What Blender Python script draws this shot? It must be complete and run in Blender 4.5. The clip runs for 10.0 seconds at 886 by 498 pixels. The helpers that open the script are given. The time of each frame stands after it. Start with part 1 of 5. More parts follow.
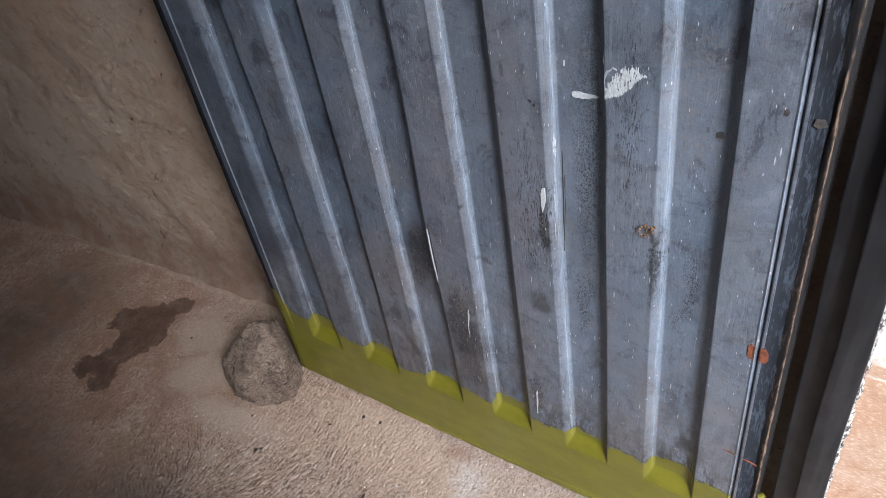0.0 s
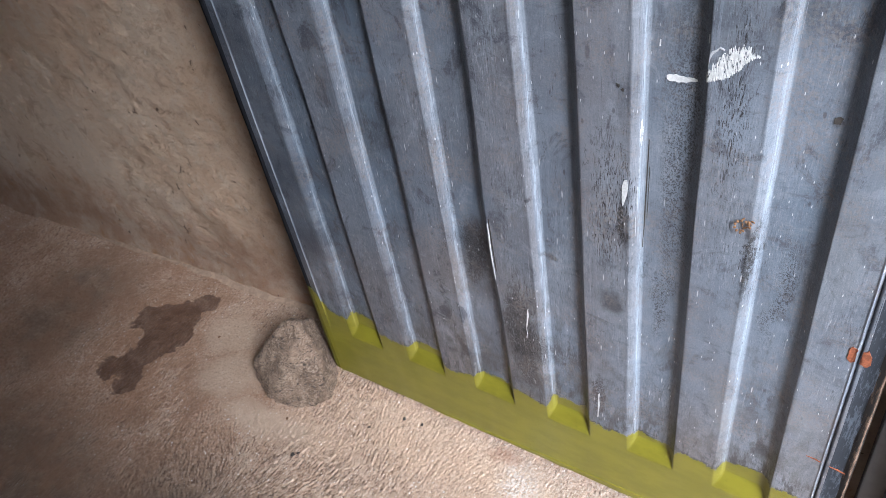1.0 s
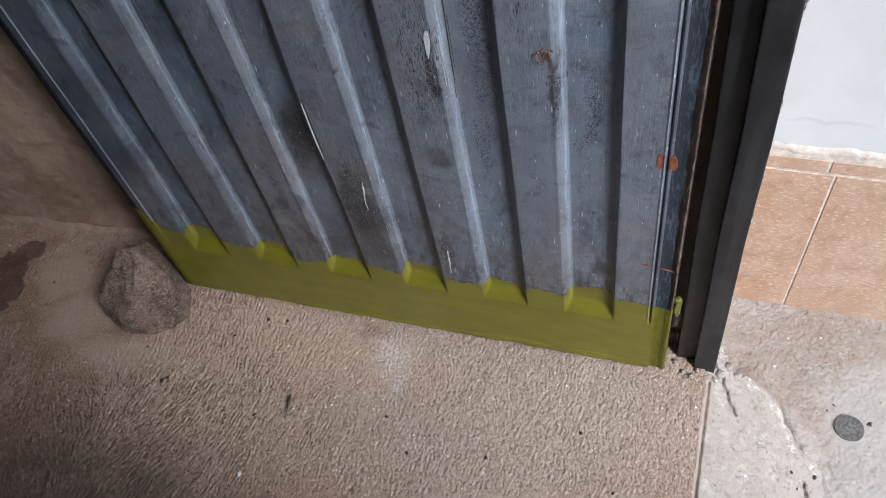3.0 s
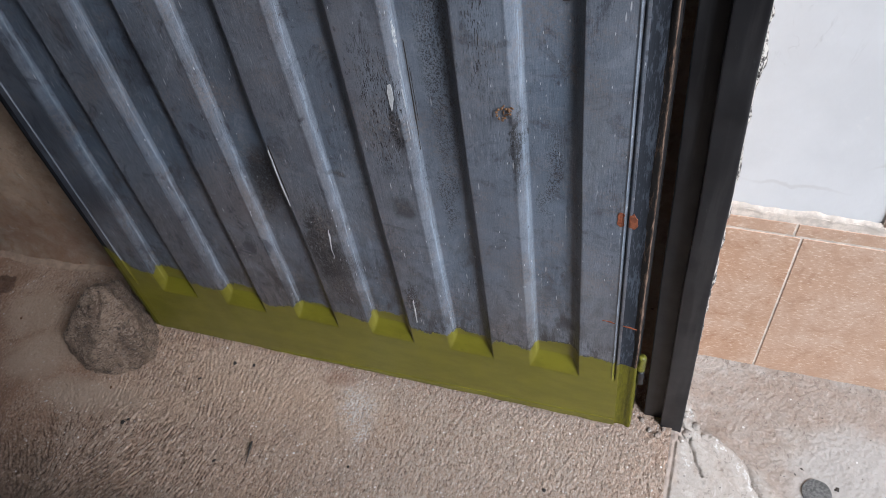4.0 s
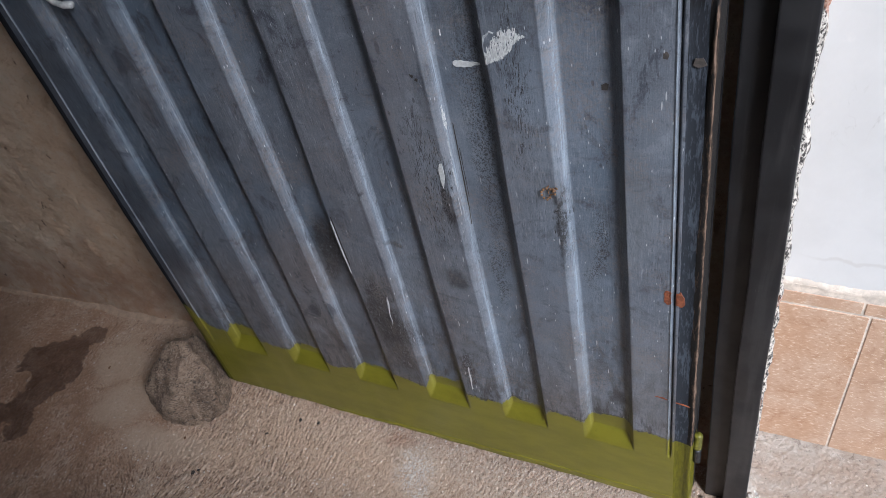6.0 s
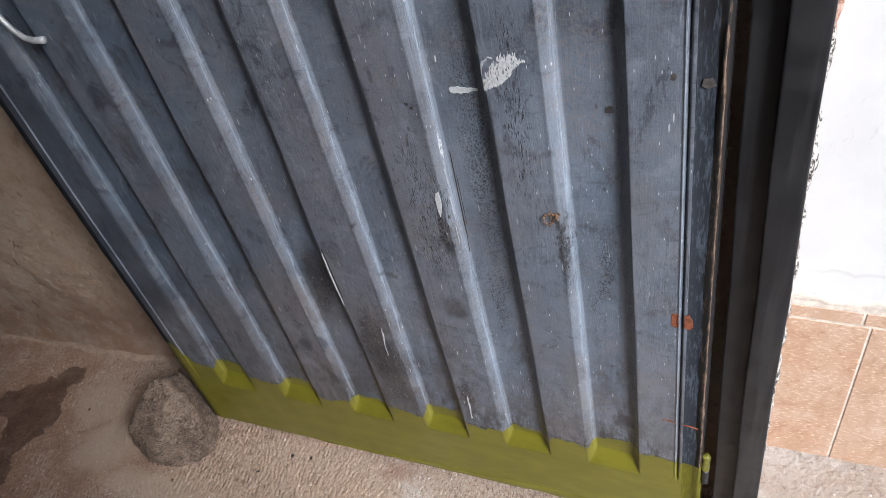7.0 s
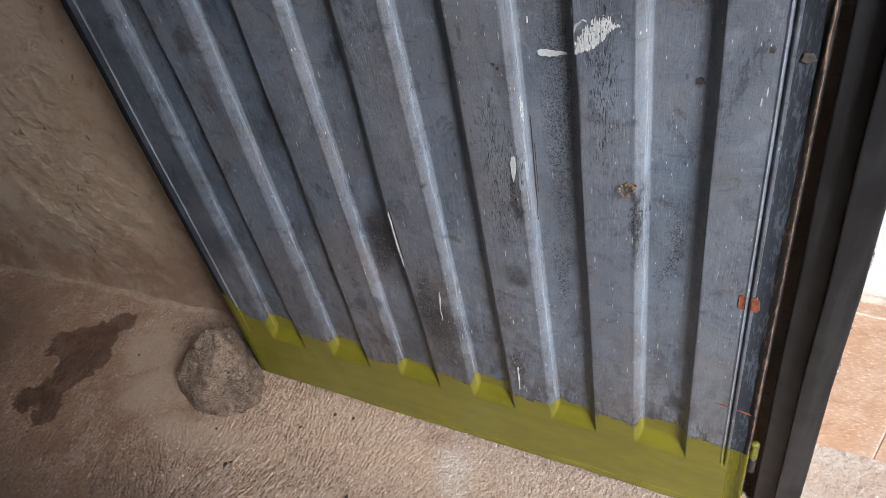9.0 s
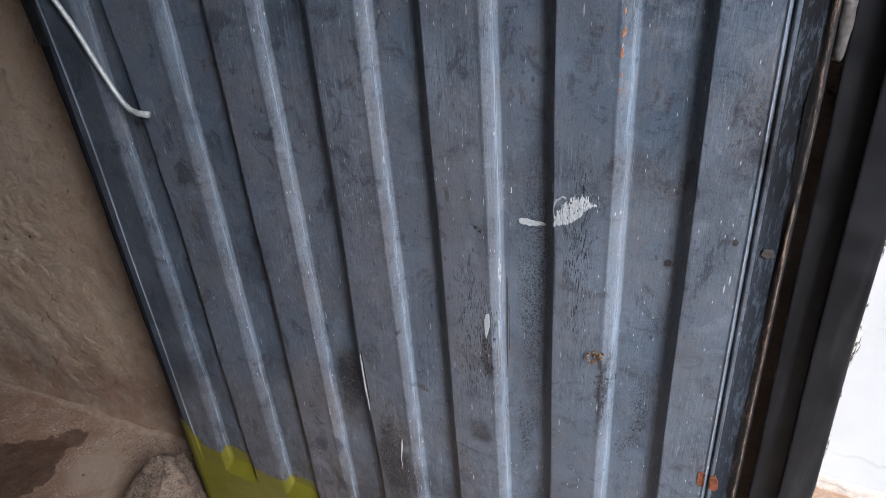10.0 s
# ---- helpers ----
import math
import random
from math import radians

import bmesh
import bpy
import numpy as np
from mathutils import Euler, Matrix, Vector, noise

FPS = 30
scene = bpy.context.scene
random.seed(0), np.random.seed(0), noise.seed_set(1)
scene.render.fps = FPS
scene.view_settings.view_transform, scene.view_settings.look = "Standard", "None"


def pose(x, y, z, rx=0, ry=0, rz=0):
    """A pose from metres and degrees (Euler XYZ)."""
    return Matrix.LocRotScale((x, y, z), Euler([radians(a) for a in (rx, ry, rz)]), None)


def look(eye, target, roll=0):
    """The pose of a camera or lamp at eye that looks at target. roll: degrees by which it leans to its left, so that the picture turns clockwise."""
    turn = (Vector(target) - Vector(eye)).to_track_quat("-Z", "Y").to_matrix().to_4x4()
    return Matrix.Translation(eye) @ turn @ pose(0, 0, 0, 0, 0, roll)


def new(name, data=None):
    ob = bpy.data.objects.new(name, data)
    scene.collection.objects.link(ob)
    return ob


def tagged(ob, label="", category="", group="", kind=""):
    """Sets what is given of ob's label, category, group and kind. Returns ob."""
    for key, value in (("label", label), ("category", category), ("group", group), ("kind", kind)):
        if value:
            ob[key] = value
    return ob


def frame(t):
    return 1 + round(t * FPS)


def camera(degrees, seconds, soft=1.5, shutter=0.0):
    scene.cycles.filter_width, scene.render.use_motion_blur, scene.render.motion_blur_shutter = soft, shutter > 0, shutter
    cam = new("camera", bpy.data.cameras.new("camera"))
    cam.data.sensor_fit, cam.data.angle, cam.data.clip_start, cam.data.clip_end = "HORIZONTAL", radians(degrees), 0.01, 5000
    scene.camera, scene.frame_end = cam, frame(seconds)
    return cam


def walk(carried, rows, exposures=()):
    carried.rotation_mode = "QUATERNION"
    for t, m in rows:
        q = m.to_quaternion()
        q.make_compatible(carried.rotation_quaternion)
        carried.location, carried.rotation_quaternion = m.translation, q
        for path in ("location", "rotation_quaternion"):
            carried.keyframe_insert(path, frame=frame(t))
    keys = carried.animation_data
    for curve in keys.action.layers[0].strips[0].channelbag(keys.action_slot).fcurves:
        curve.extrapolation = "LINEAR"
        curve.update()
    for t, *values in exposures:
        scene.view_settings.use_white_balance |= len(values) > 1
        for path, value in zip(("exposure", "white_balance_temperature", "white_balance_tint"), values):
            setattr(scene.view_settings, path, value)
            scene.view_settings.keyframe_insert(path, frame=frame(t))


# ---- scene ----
cam = camera(59.5, 10.0, 0.6)
PATH = [
    (0, (0.736, -0.602, 1.164), (-0.192, 0.567, -0.166), -9.3),
    (0.5, (0.666, -0.581, 1.138), (-0.265, 0.568, -0.208), -9.9),
    (1, (0.638, -0.6, 1.138), (-0.279, 0.554, -0.214), -9.8),
    (1.5, (0.642, -0.607, 1.145), (-0.179, 0.531, -0.28), -10.9),
    (1.8, (0.653, -0.619, 1.134), (-0.071, 0.416, -0.417), -14.3),
    (2, (0.659, -0.617, 1.126), (-0.001, 0.406, -0.461), -14.7),
    (2.2, (0.667, -0.612, 1.12), (0.081, 0.455, -0.467), -12.7),
    (3.3, (0.666, -0.597, 1.118), (0.146, 0.508, -0.465), -11.6),
    (3.5, (0.665, -0.597, 1.121), (0.146, 0.533, -0.446), -10.9),
    (4, (0.699, -0.58, 1.117), (0.176, 0.61, -0.403), -8.6),
    (4.5, (0.742, -0.592, 1.128), (0.168, 0.588, -0.382), -6.8),
    (5, (0.754, -0.569, 1.148), (0.056, 0.562, -0.346), -11.6),
    (5.5, (0.757, -0.572, 1.153), (0.001, 0.59, -0.29), -13.3),
    (5.7, (0.754, -0.573, 1.149), (-0.013, 0.622, -0.259), -13.1),
    (7, (0.706, -0.55, 1.144), (0.009, 0.717, -0.238), -13.3),
    (7.5, (0.694, -0.573, 1.158), (-0.005, 0.753, -0.166), -12.0),
    (8, (0.689, -0.58, 1.174), (-0.043, 0.714, -0.164), -12.5),
    (8.5, (0.67, -0.584, 1.167), (-0.083, 0.645, -0.22), -11.7),
    (9, (0.673, -0.585, 1.137), (-0.089, 0.626, -0.261), -11.5),
    (9.5, (0.668, -0.591, 1.134), (-0.054, 0.656, -0.253), -9.8),
    (9.8, (0.672, -0.581, 1.142), (-0.06, 0.764, -0.145), -6.6),
    (10, (0.675, -0.596, 1.163), (-0.092, 0.865, 0.032), -3.1),
]
EXPOSURES = [(0.0, 2.28, 5550, 10), (0.5, 2.72, 5600, 10), (1.0, 2.88, 5600, 10), (1.5, 2.78, 5600, 10), (2.0, 2.43, 5650, 10), (3.5, 1.68, 5550, 10), (5.5, 1.68, 5550, 10), (7.0, 2.13, 5750, 10), (8.0, 2.09, 5850, 10), (9.0, 2.18, 5900, 10), (10.0, 2.08, 5600, 10)]
walk(cam, [(t, look(eye, target, roll)) for t, eye, target, roll in PATH], EXPOSURES)

# ---- light ----
world = bpy.data.worlds.new("sky")
scene.world = world
world.use_nodes = True
wn = world.node_tree.nodes
sky = wn.new("ShaderNodeTexSky")
sky.sky_type = "NISHITA"
sky.sun_disc = False
sky.sun_elevation, sky.sun_rotation = radians(40), radians(128)
sky.dust_density, sky.air_density = 3.0, 1.0
wn["Background"].inputs[1].default_value = 0.055
world.node_tree.links.new(sky.outputs[0], wn["Background"].inputs[0])
sun = new("sun", bpy.data.lights.new("sun", "SUN"))
sun.data.energy, sun.data.angle, sun.data.color = 1.6, radians(25), (1.0, 0.985, 0.96)
sun.matrix_world = look((6.2, -4.9, 6.6), (0, 0, 0))


# ---- noise on arrays ----
def vnoise(x, y, seed=0):
    """Smooth value noise of range -1 to 1 on arrays."""
    x, y = np.asarray(x, float), np.asarray(y, float)
    xi, yi = np.floor(x).astype(np.int64), np.floor(y).astype(np.int64)
    fx, fy = x - xi, y - yi
    fx, fy = fx * fx * (3 - 2 * fx), fy * fy * (3 - 2 * fy)

    def h(a, b):
        n = (a * 374761393 + b * 668265263 + seed * 1442695041) & 0xFFFFFFFF
        n = ((n ^ (n >> 13)) * 1274126177) & 0xFFFFFFFF
        return ((n ^ (n >> 16)) & 0xFFFF) / 32767.5 - 1

    a = h(xi, yi) * (1 - fx) + h(xi + 1, yi) * fx
    b = h(xi, yi + 1) * (1 - fx) + h(xi + 1, yi + 1) * fx
    return a * (1 - fy) + b * fy


def fbm(x, y, seed=0, octaves=4):
    out, amp, tot = 0, 1.0, 0.0
    for k in range(octaves):
        out = out + amp * vnoise(np.asarray(x) * 2**k, np.asarray(y) * 2**k, seed + 17 * k)
        tot += amp
        amp *= 0.5
    return out / tot


# ---- material helpers ----
class Nodes:
    def __init__(self, name, roughness=0.8, metallic=0.0):
        self.mat = bpy.data.materials.new(name)
        self.mat.use_nodes = True
        self.tree = self.mat.node_tree
        self.bsdf = self.tree.nodes["Principled BSDF"]
        self.bsdf.inputs["Roughness"].default_value = roughness
        self.bsdf.inputs["Metallic"].default_value = metallic
        self.coord = self.tree.nodes.new("ShaderNodeTexCoord").outputs["Object"]

    def node(self, kind):
        return self.tree.nodes.new(kind)

    def attribute(self, key):
        n = self.node("ShaderNodeAttribute")
        n.attribute_name = key
        return n

    def put(self, socket, value):
        if isinstance(value, bpy.types.NodeSocket):
            self.tree.links.new(value, socket)
        elif value is not None:
            socket.default_value = value

    def math(self, op, a, b=None, c=None):
        n = self.node("ShaderNodeMath")
        n.operation = op
        for s, v in zip(n.inputs, (a, b, c)):
            self.put(s, v)
        return n.outputs[0]

    def mapped(self, scale=(1, 1, 1), rot=(0, 0, 0), loc=(0, 0, 0)):
        n = self.node("ShaderNodeMapping")
        self.tree.links.new(self.coord, n.inputs[0])
        n.inputs["Scale"].default_value, n.inputs["Rotation"].default_value, n.inputs["Location"].default_value = scale, rot, loc
        return n.outputs[0]

    def noise(self, scale, detail=4, rough=0.55, vector=None, distortion=0.0):
        n = self.node("ShaderNodeTexNoise")
        self.put(n.inputs["Vector"], vector or self.coord)
        n.inputs["Scale"].default_value, n.inputs["Detail"].default_value = scale, detail
        n.inputs["Roughness"].default_value, n.inputs["Distortion"].default_value = rough, distortion
        return n.outputs[0]

    def voronoi(self, scale, vector=None, feature="F1"):
        n = self.node("ShaderNodeTexVoronoi")
        n.feature = feature
        self.put(n.inputs["Vector"], vector or self.coord)
        n.inputs["Scale"].default_value = scale
        return n.outputs

    def ramp(self, value, lo, hi, a=0.0, b=1.0):
        n = self.node("ShaderNodeMapRange")
        n.interpolation_type = "SMOOTHSTEP"
        for s, v in zip(n.inputs, (value, lo, hi, a, b)):
            self.put(s, v)
        return n.outputs[0]

    def mix(self, factor, a, b, blend="MIX"):
        n = self.node("ShaderNodeMix")
        n.data_type, n.blend_type = "RGBA", blend
        self.put(n.inputs[0], factor)
        for s, v in ((n.inputs[6], a), (n.inputs[7], b)):
            self.put(s, (*v, 1) if isinstance(v, tuple) else v)
        return n.outputs[2]

    def blobs(self, spots, axes="XY", warp=0.02, scale=30):
        """1 inside a union of warped ellipses (a, b, ra, rb, degrees) in two object axes."""
        wobble = self.node("ShaderNodeTexNoise")
        self.put(wobble.inputs["Vector"], self.coord)
        wobble.inputs["Scale"].default_value, wobble.inputs["Detail"].default_value = scale, 4
        sub = self.node("ShaderNodeVectorMath")
        sub.operation = "SUBTRACT"
        self.put(sub.inputs[0], wobble.outputs["Color"])
        sub.inputs[1].default_value = (0.5, 0.5, 0.5)
        mul = self.node("ShaderNodeVectorMath")
        mul.operation = "MULTIPLY_ADD"
        self.put(mul.inputs[0], sub.outputs[0])
        mul.inputs[1].default_value = (warp * 2,) * 3
        self.put(mul.inputs[2], self.coord)
        sep = self.node("ShaderNodeSeparateXYZ")
        self.put(sep.inputs[0], mul.outputs[0])
        p, q = sep.outputs[axes[0]], sep.outputs[axes[1]]
        best = None
        for a, b, ra, rb, deg in spots:
            c, s = math.cos(radians(deg)), math.sin(radians(deg))
            dx, dy = self.math("SUBTRACT", p, a), self.math("SUBTRACT", q, b)
            e = self.math("DIVIDE", self.math("ADD", self.math("MULTIPLY", dx, c), self.math("MULTIPLY", dy, s)), ra)
            f = self.math("DIVIDE", self.math("SUBTRACT", self.math("MULTIPLY", dy, c), self.math("MULTIPLY", dx, s)), rb)
            r = self.math("SQRT", self.math("ADD", self.math("MULTIPLY", e, e), self.math("MULTIPLY", f, f)))
            best = r if best is None else self.math("MINIMUM", best, r)
        return best

    def bump(self, height, strength, distance):
        n = self.node("ShaderNodeBump")
        n.inputs["Strength"].default_value, n.inputs["Distance"].default_value = strength, distance
        self.put(n.inputs["Height"], height)
        prior = self.bsdf.inputs["Normal"]
        if prior.is_linked:
            self.put(n.inputs["Normal"], prior.links[0].from_socket)
        self.put(prior, n.outputs[0])

    def colour(self, value):
        self.put(self.bsdf.inputs["Base Color"], (*value, 1) if isinstance(value, tuple) else value)

    def rough(self, value):
        self.put(self.bsdf.inputs["Roughness"], value)


# ---- materials ----
def door_paint():
    n = Nodes("door_paint")
    streak = n.noise(1.0, 7, 0.66, n.mapped((260, 260, 7)))
    hair = n.noise(1.0, 4, 0.65, n.mapped((1000, 1000, 95)))
    cloud, broad = n.noise(8, 6, 0.6, None, 0.4), n.noise(3.2, 4, 0.55)
    slate, brown, pale = (0.082, 0.109, 0.146), (0.122, 0.113, 0.114), (0.205, 0.235, 0.28)
    high = n.node("ShaderNodeSeparateXYZ")
    n.put(high.inputs[0], n.coord)
    # browner towards the bottom and on the raised flats
    splash = n.ramp(n.math("ADD", high.outputs["Z"], n.math("MULTIPLY", n.math("SUBTRACT", n.noise(5, 5, 0.6), 0.5), 0.5)), 0.80, 0.35, 0.6, 1.15)
    brown_share = n.math("MULTIPLY", splash, n.math("ADD", n.math("MULTIPLY", n.attribute("crown").outputs["Fac"], 0.28), n.ramp(broad, 0.40, 0.66, 0.0, 0.55)))
    col = n.mix(brown_share, slate, brown)
    # browner tone across the middle and lower left of the sheet
    mid_brown = n.ramp(n.blobs([(0.36, 0.60, 0.16, 0.26, 0), (0.20, 0.32, 0.22, 0.14, 0)], "XZ", 0.10, 7), 1.3, 0.3)
    col = n.mix(n.math("MULTIPLY", mid_brown, n.math("ADD", n.math("MULTIPLY", n.attribute("crown").outputs["Fac"], 0.3), 0.22)), col, (0.118, 0.100, 0.096))
    col = n.mix(n.ramp(cloud, 0.50, 0.72, 0.0, 0.45), col, pale)
    col = n.mix(n.ramp(cloud, 0.46, 0.30, 0.0, 0.75), col, (0.036, 0.043, 0.055))
    blot = n.noise(30, 8, 0.72, n.mapped((1, 1, 0.75)), 0.8)
    col = n.mix(n.ramp(blot, 0.47, 0.37, 0.0, 0.85), col, (0.028, 0.032, 0.043))
    col = n.mix(n.ramp(blot, 0.55, 0.64, 0.0, 0.5), col, (0.20, 0.215, 0.24))
    # right half painted paler for the brighter light it gets
    right_light = n.ramp(n.blobs([(0.45, 0.55, 0.20, 0.34, 0), (0.60, 0.45, 0.12, 0.30, 0)], "XZ", 0.10, 6), 1.4, 0.3)
    col = n.mix(n.math("MULTIPLY", right_light, n.ramp(n.noise(13, 6, 0.65), 0.34, 0.62, 0.10, 0.5)), col, (0.175, 0.198, 0.232))
    # upright brush grain, stronger in patches
    patch = n.ramp(n.noise(7, 4, 0.6, n.mapped((1, 1, 0.6), (0, 0, 0), (3, 0, 1))), 0.40, 0.64, 0.25, 1.0)
    col = n.mix(n.math("MULTIPLY", n.ramp(streak, 0.50, 0.74), n.math("MULTIPLY", patch, 0.55)), col, pale)
    col = n.mix(n.math("MULTIPLY", n.ramp(streak, 0.47, 0.28), n.math("MULTIPLY", patch, 0.5)), col, (0.040, 0.046, 0.058))
    col = n.mix(n.math("MULTIPLY", n.ramp(hair, 0.55, 0.72), n.math("MULTIPLY", patch, 0.85)), col, (0.27, 0.29, 0.32))
    col = n.mix(n.math("MULTIPLY", n.ramp(hair, 0.45, 0.30), n.math("MULTIPLY", patch, 0.9)), col, (0.022, 0.024, 0.030))
    # wiped and scuffed places
    wipe = n.noise(1.0, 7, 0.66, n.mapped((16, 16, 46), (0, radians(16), 0)), 1.4)
    col = n.mix(n.ramp(wipe, 0.56, 0.70, 0.0, 0.35), col, (0.18, 0.19, 0.205))
    col = n.mix(n.ramp(wipe, 0.43, 0.30, 0.0, 0.5), col, (0.036, 0.040, 0.050))
    # rubs and scratches
    for turn, cut, long in ((3, 0.69, 9), (-12, 0.71, 13), (62, 0.735, 13), (-35, 0.735, 13)):
        line = n.noise(1.0, 4, 0.6, n.mapped((800, 800, long), (0, radians(turn), 0), (turn, 0, 0)))
        col = n.mix(n.ramp(line, cut, cut + 0.03, 0.0, 0.6), col, (0.34, 0.36, 0.39))
        col = n.mix(n.ramp(line, 1 - cut, 0.97 - cut, 0.0, 0.7), col, (0.015, 0.015, 0.018))
    # crazed patches: upright dashes on the ribs, worm-like crackle in the channels
    dash = n.ramp(n.noise(1.0, 6, 0.72, n.mapped((760, 760, 95)), 0.4), 0.462, 0.435)
    worm = n.ramp(n.noise(560, 3, 0.6, n.mapped((1, 1, 0.75)), 0.9), 0.50, 0.46)
    ribs = n.ramp(n.blobs([(0.393, 0.59, 0.024, 0.12, 0), (0.412, 0.60, 0.007, 0.11, 0), (0.270, 0.32, 0.036, 0.14, 0), (0.51, 0.74, 0.022, 0.13, 0), (0.543, 0.56, 0.006, 0.07, 0), (0.40, 0.53, 0.012, 0.04, 0)], "XZ", 0.03, 16), 1.2, 0.4)
    dells = n.ramp(n.blobs([(0.462, 0.66, 0.024, 0.20, 0), (0.203, 0.447, 0.026, 0.066, 0), (0.575, 0.52, 0.014, 0.09, 0), (0.455, 0.46, 0.012, 0.07, 0), (0.29, 0.30, 0.02, 0.045, 20)], "XZ", 0.03, 16), 1.2, 0.3)
    crack = n.math("ADD", n.math("MULTIPLY", dash, n.math("ADD", n.math("MULTIPLY", ribs, 1.0), 0.04)), n.math("MULTIPLY", worm, n.math("ADD", n.math("MULTIPLY", dells, 0.8), 0.04)))
    col = n.mix(n.math("MINIMUM", crack, 1.0), col, (0.006, 0.006, 0.007))
    # blackened, weathered spots
    burnt = n.ramp(n.blobs([(0.205, 0.447, 0.022, 0.058, 0), (0.270, 0.30, 0.024, 0.09, 0), (0.413, 0.57, 0.005, 0.04, 0), (0.155, 0.215, 0.03, 0.018, 0), (0.30, 0.225, 0.03, 0.02, 0)], "XZ", 0.022, 34), 1.25, 0.2)
    col = n.mix(n.math("MULTIPLY", burnt, n.ramp(n.noise(1.0, 6, 0.7, n.mapped((160, 160, 70))), 0.40, 0.58, 0.1, 0.7)), col, (0.014, 0.014, 0.016))
    burst = n.ramp(n.blobs([(0.205, 0.447, 0.020, 0.056, 0), (0.198, 0.40, 0.014, 0.03, 0), (0.268, 0.33, 0.026, 0.085, 0), (0.280, 0.245, 0.018, 0.05, 0), (0.412, 0.575, 0.005, 0.045, 0), (0.543, 0.57, 0.006, 0.05, 0), (0.385, 0.24, 0.010, 0.05, 0)], "XZ", 0.020, 40), 1.15, 0.55)
    net = n.ramp(n.noise(400, 4, 0.65, n.mapped((1, 1, 0.55)), 1.0), 0.55, 0.50)
    col = n.mix(n.math("MULTIPLY", n.math("MULTIPLY", burst, net), 0.95), col, (0.007, 0.007, 0.008))
    # blotchy darkening, stronger towards the bottom of the sheet
    low_blotch = n.math("MULTIPLY", n.ramp(n.math("ADD", high.outputs["Z"], n.math("MULTIPLY", n.math("SUBTRACT", n.noise(9, 5, 0.65), 0.5), 0.6)), 0.52, 0.22), n.ramp(n.noise(48, 7, 0.72, n.mapped((1, 1, 0.45)), 0.6), 0.44, 0.60))
    col = n.mix(n.math("MULTIPLY", low_blotch, 0.55), col, (0.040, 0.036, 0.035))
    # worn shoulders and beads, with their highlights painted pale
    wear_glint = n.math("MULTIPLY", n.attribute("rub_glint").outputs["Fac"], n.ramp(n.noise(1.0, 6, 0.72, n.mapped((900, 900, 16))), 0.40, 0.60, 0.05, 1.0))
    col = n.mix(n.math("MULTIPLY", wear_glint, 0.74), col, (0.37, 0.43, 0.49))
    # oily smudges
    smudge = n.ramp(n.blobs([(0.402, 0.440, 0.017, 0.024, 20), (0.59, 0.735, 0.006, 0.005, 0), (0.655, 0.865, 0.02, 0.012, 0), (0.675, 0.85, 0.012, 0.02, 0), (0.60, 0.245, 0.012, 0.02, 10), (0.17, 0.235, 0.006, 0.03, 20), (0.105, 0.52, 0.012, 0.02, 10), (0.295, 0.565, 0.005, 0.005, 0), (0.315, 0.47, 0.006, 0.012, 60), (0.5425, 0.540, 0.0030, 0.048, 0), (0.539, 0.598, 0.007, 0.010, 0)], "XZ", 0.012, 70), 1.25, 0.35)
    col = n.mix(n.math("MULTIPLY", smudge, 0.7), col, (0.012, 0.012, 0.014))
    scuff = n.ramp(n.blobs([(0.645, 0.265, 0.024, 0.05, 0), (0.635, 0.34, 0.02, 0.04, 0), (0.62, 0.60, 0.022, 0.1, 0), (0.545, 0.31, 0.02, 0.06, 10)], "XZ", 0.02, 30), 1.1, 0.5)
    col = n.mix(n.math("MULTIPLY", scuff, 0.3), col, (0.16, 0.17, 0.18))
    # fine grain of the old coat
    dot = n.noise(620, 3, 0.7)
    col = n.mix(n.ramp(dot, 0.54, 0.66, 0.0, 0.2), col, (0.26, 0.27, 0.285))
    col = n.mix(n.ramp(dot, 0.46, 0.34, 0.0, 0.28), col, (0.030, 0.031, 0.036))
    # small chips and dents gone dark
    for size, long, cut, seed in ((150, 0.45, 0.90, 2), (260, 0.35, 0.91, 6), (90, 0.30, 0.94, 9)):
        v = n.voronoi(1.0, n.mapped((size, size, size * long), (0, radians(seed - 4), 0), (seed, 0, seed)))
        here = n.math("MULTIPLY", n.ramp(v["Color"], cut, cut + 0.01), n.ramp(n.noise(9, 4, 0.6, n.mapped((1, 1, 1), (0, 0, 0), (seed, 1, 0))), 0.42, 0.60, 0.15, 1.0))
        col = n.mix(n.math("MULTIPLY", n.ramp(v["Distance"], 0.30, 0.14), n.math("MULTIPLY", here, 0.8)), col, (0.020, 0.021, 0.024))
    # thin wandering hairlines
    for seed, cut in ((3, 0.0045), (12, 0.006)):
        path = n.math("ABSOLUTE", n.math("SUBTRACT", n.noise(1.0, 5, 0.55, n.mapped((34, 34, 7), (0, radians(seed), 0), (seed, 0, seed)), 0.5), 0.5))
        gate = n.ramp(n.noise(14, 4, 0.6, n.mapped((1, 1, 0.6), (0, 0, 0), (0, seed, 0))), 0.54, 0.62)
        col = n.mix(n.math("MULTIPLY", n.ramp(path, cut, cut * 0.4), n.math("MULTIPLY", gate, 0.7)), col, (0.022, 0.022, 0.026))
    # brown dust clinging above the coat and beside the ribs
    dirt = n.math("MULTIPLY", n.ramp(n.noise(15, 6, 0.68), 0.46, 0.62), n.ramp(n.noise(260, 5, 0.72), 0.44, 0.58))
    col = n.mix(n.math("MULTIPLY", dirt, 0.45), col, (0.175, 0.145, 0.128))
    # pale specks of splashed paint
    sep, flat = n.node("ShaderNodeSeparateXYZ"), n.node("ShaderNodeCombineXYZ")
    n.put(sep.inputs[0], n.coord)
    n.put(flat.inputs[0], n.math("MULTIPLY", sep.outputs["X"], 300.0))
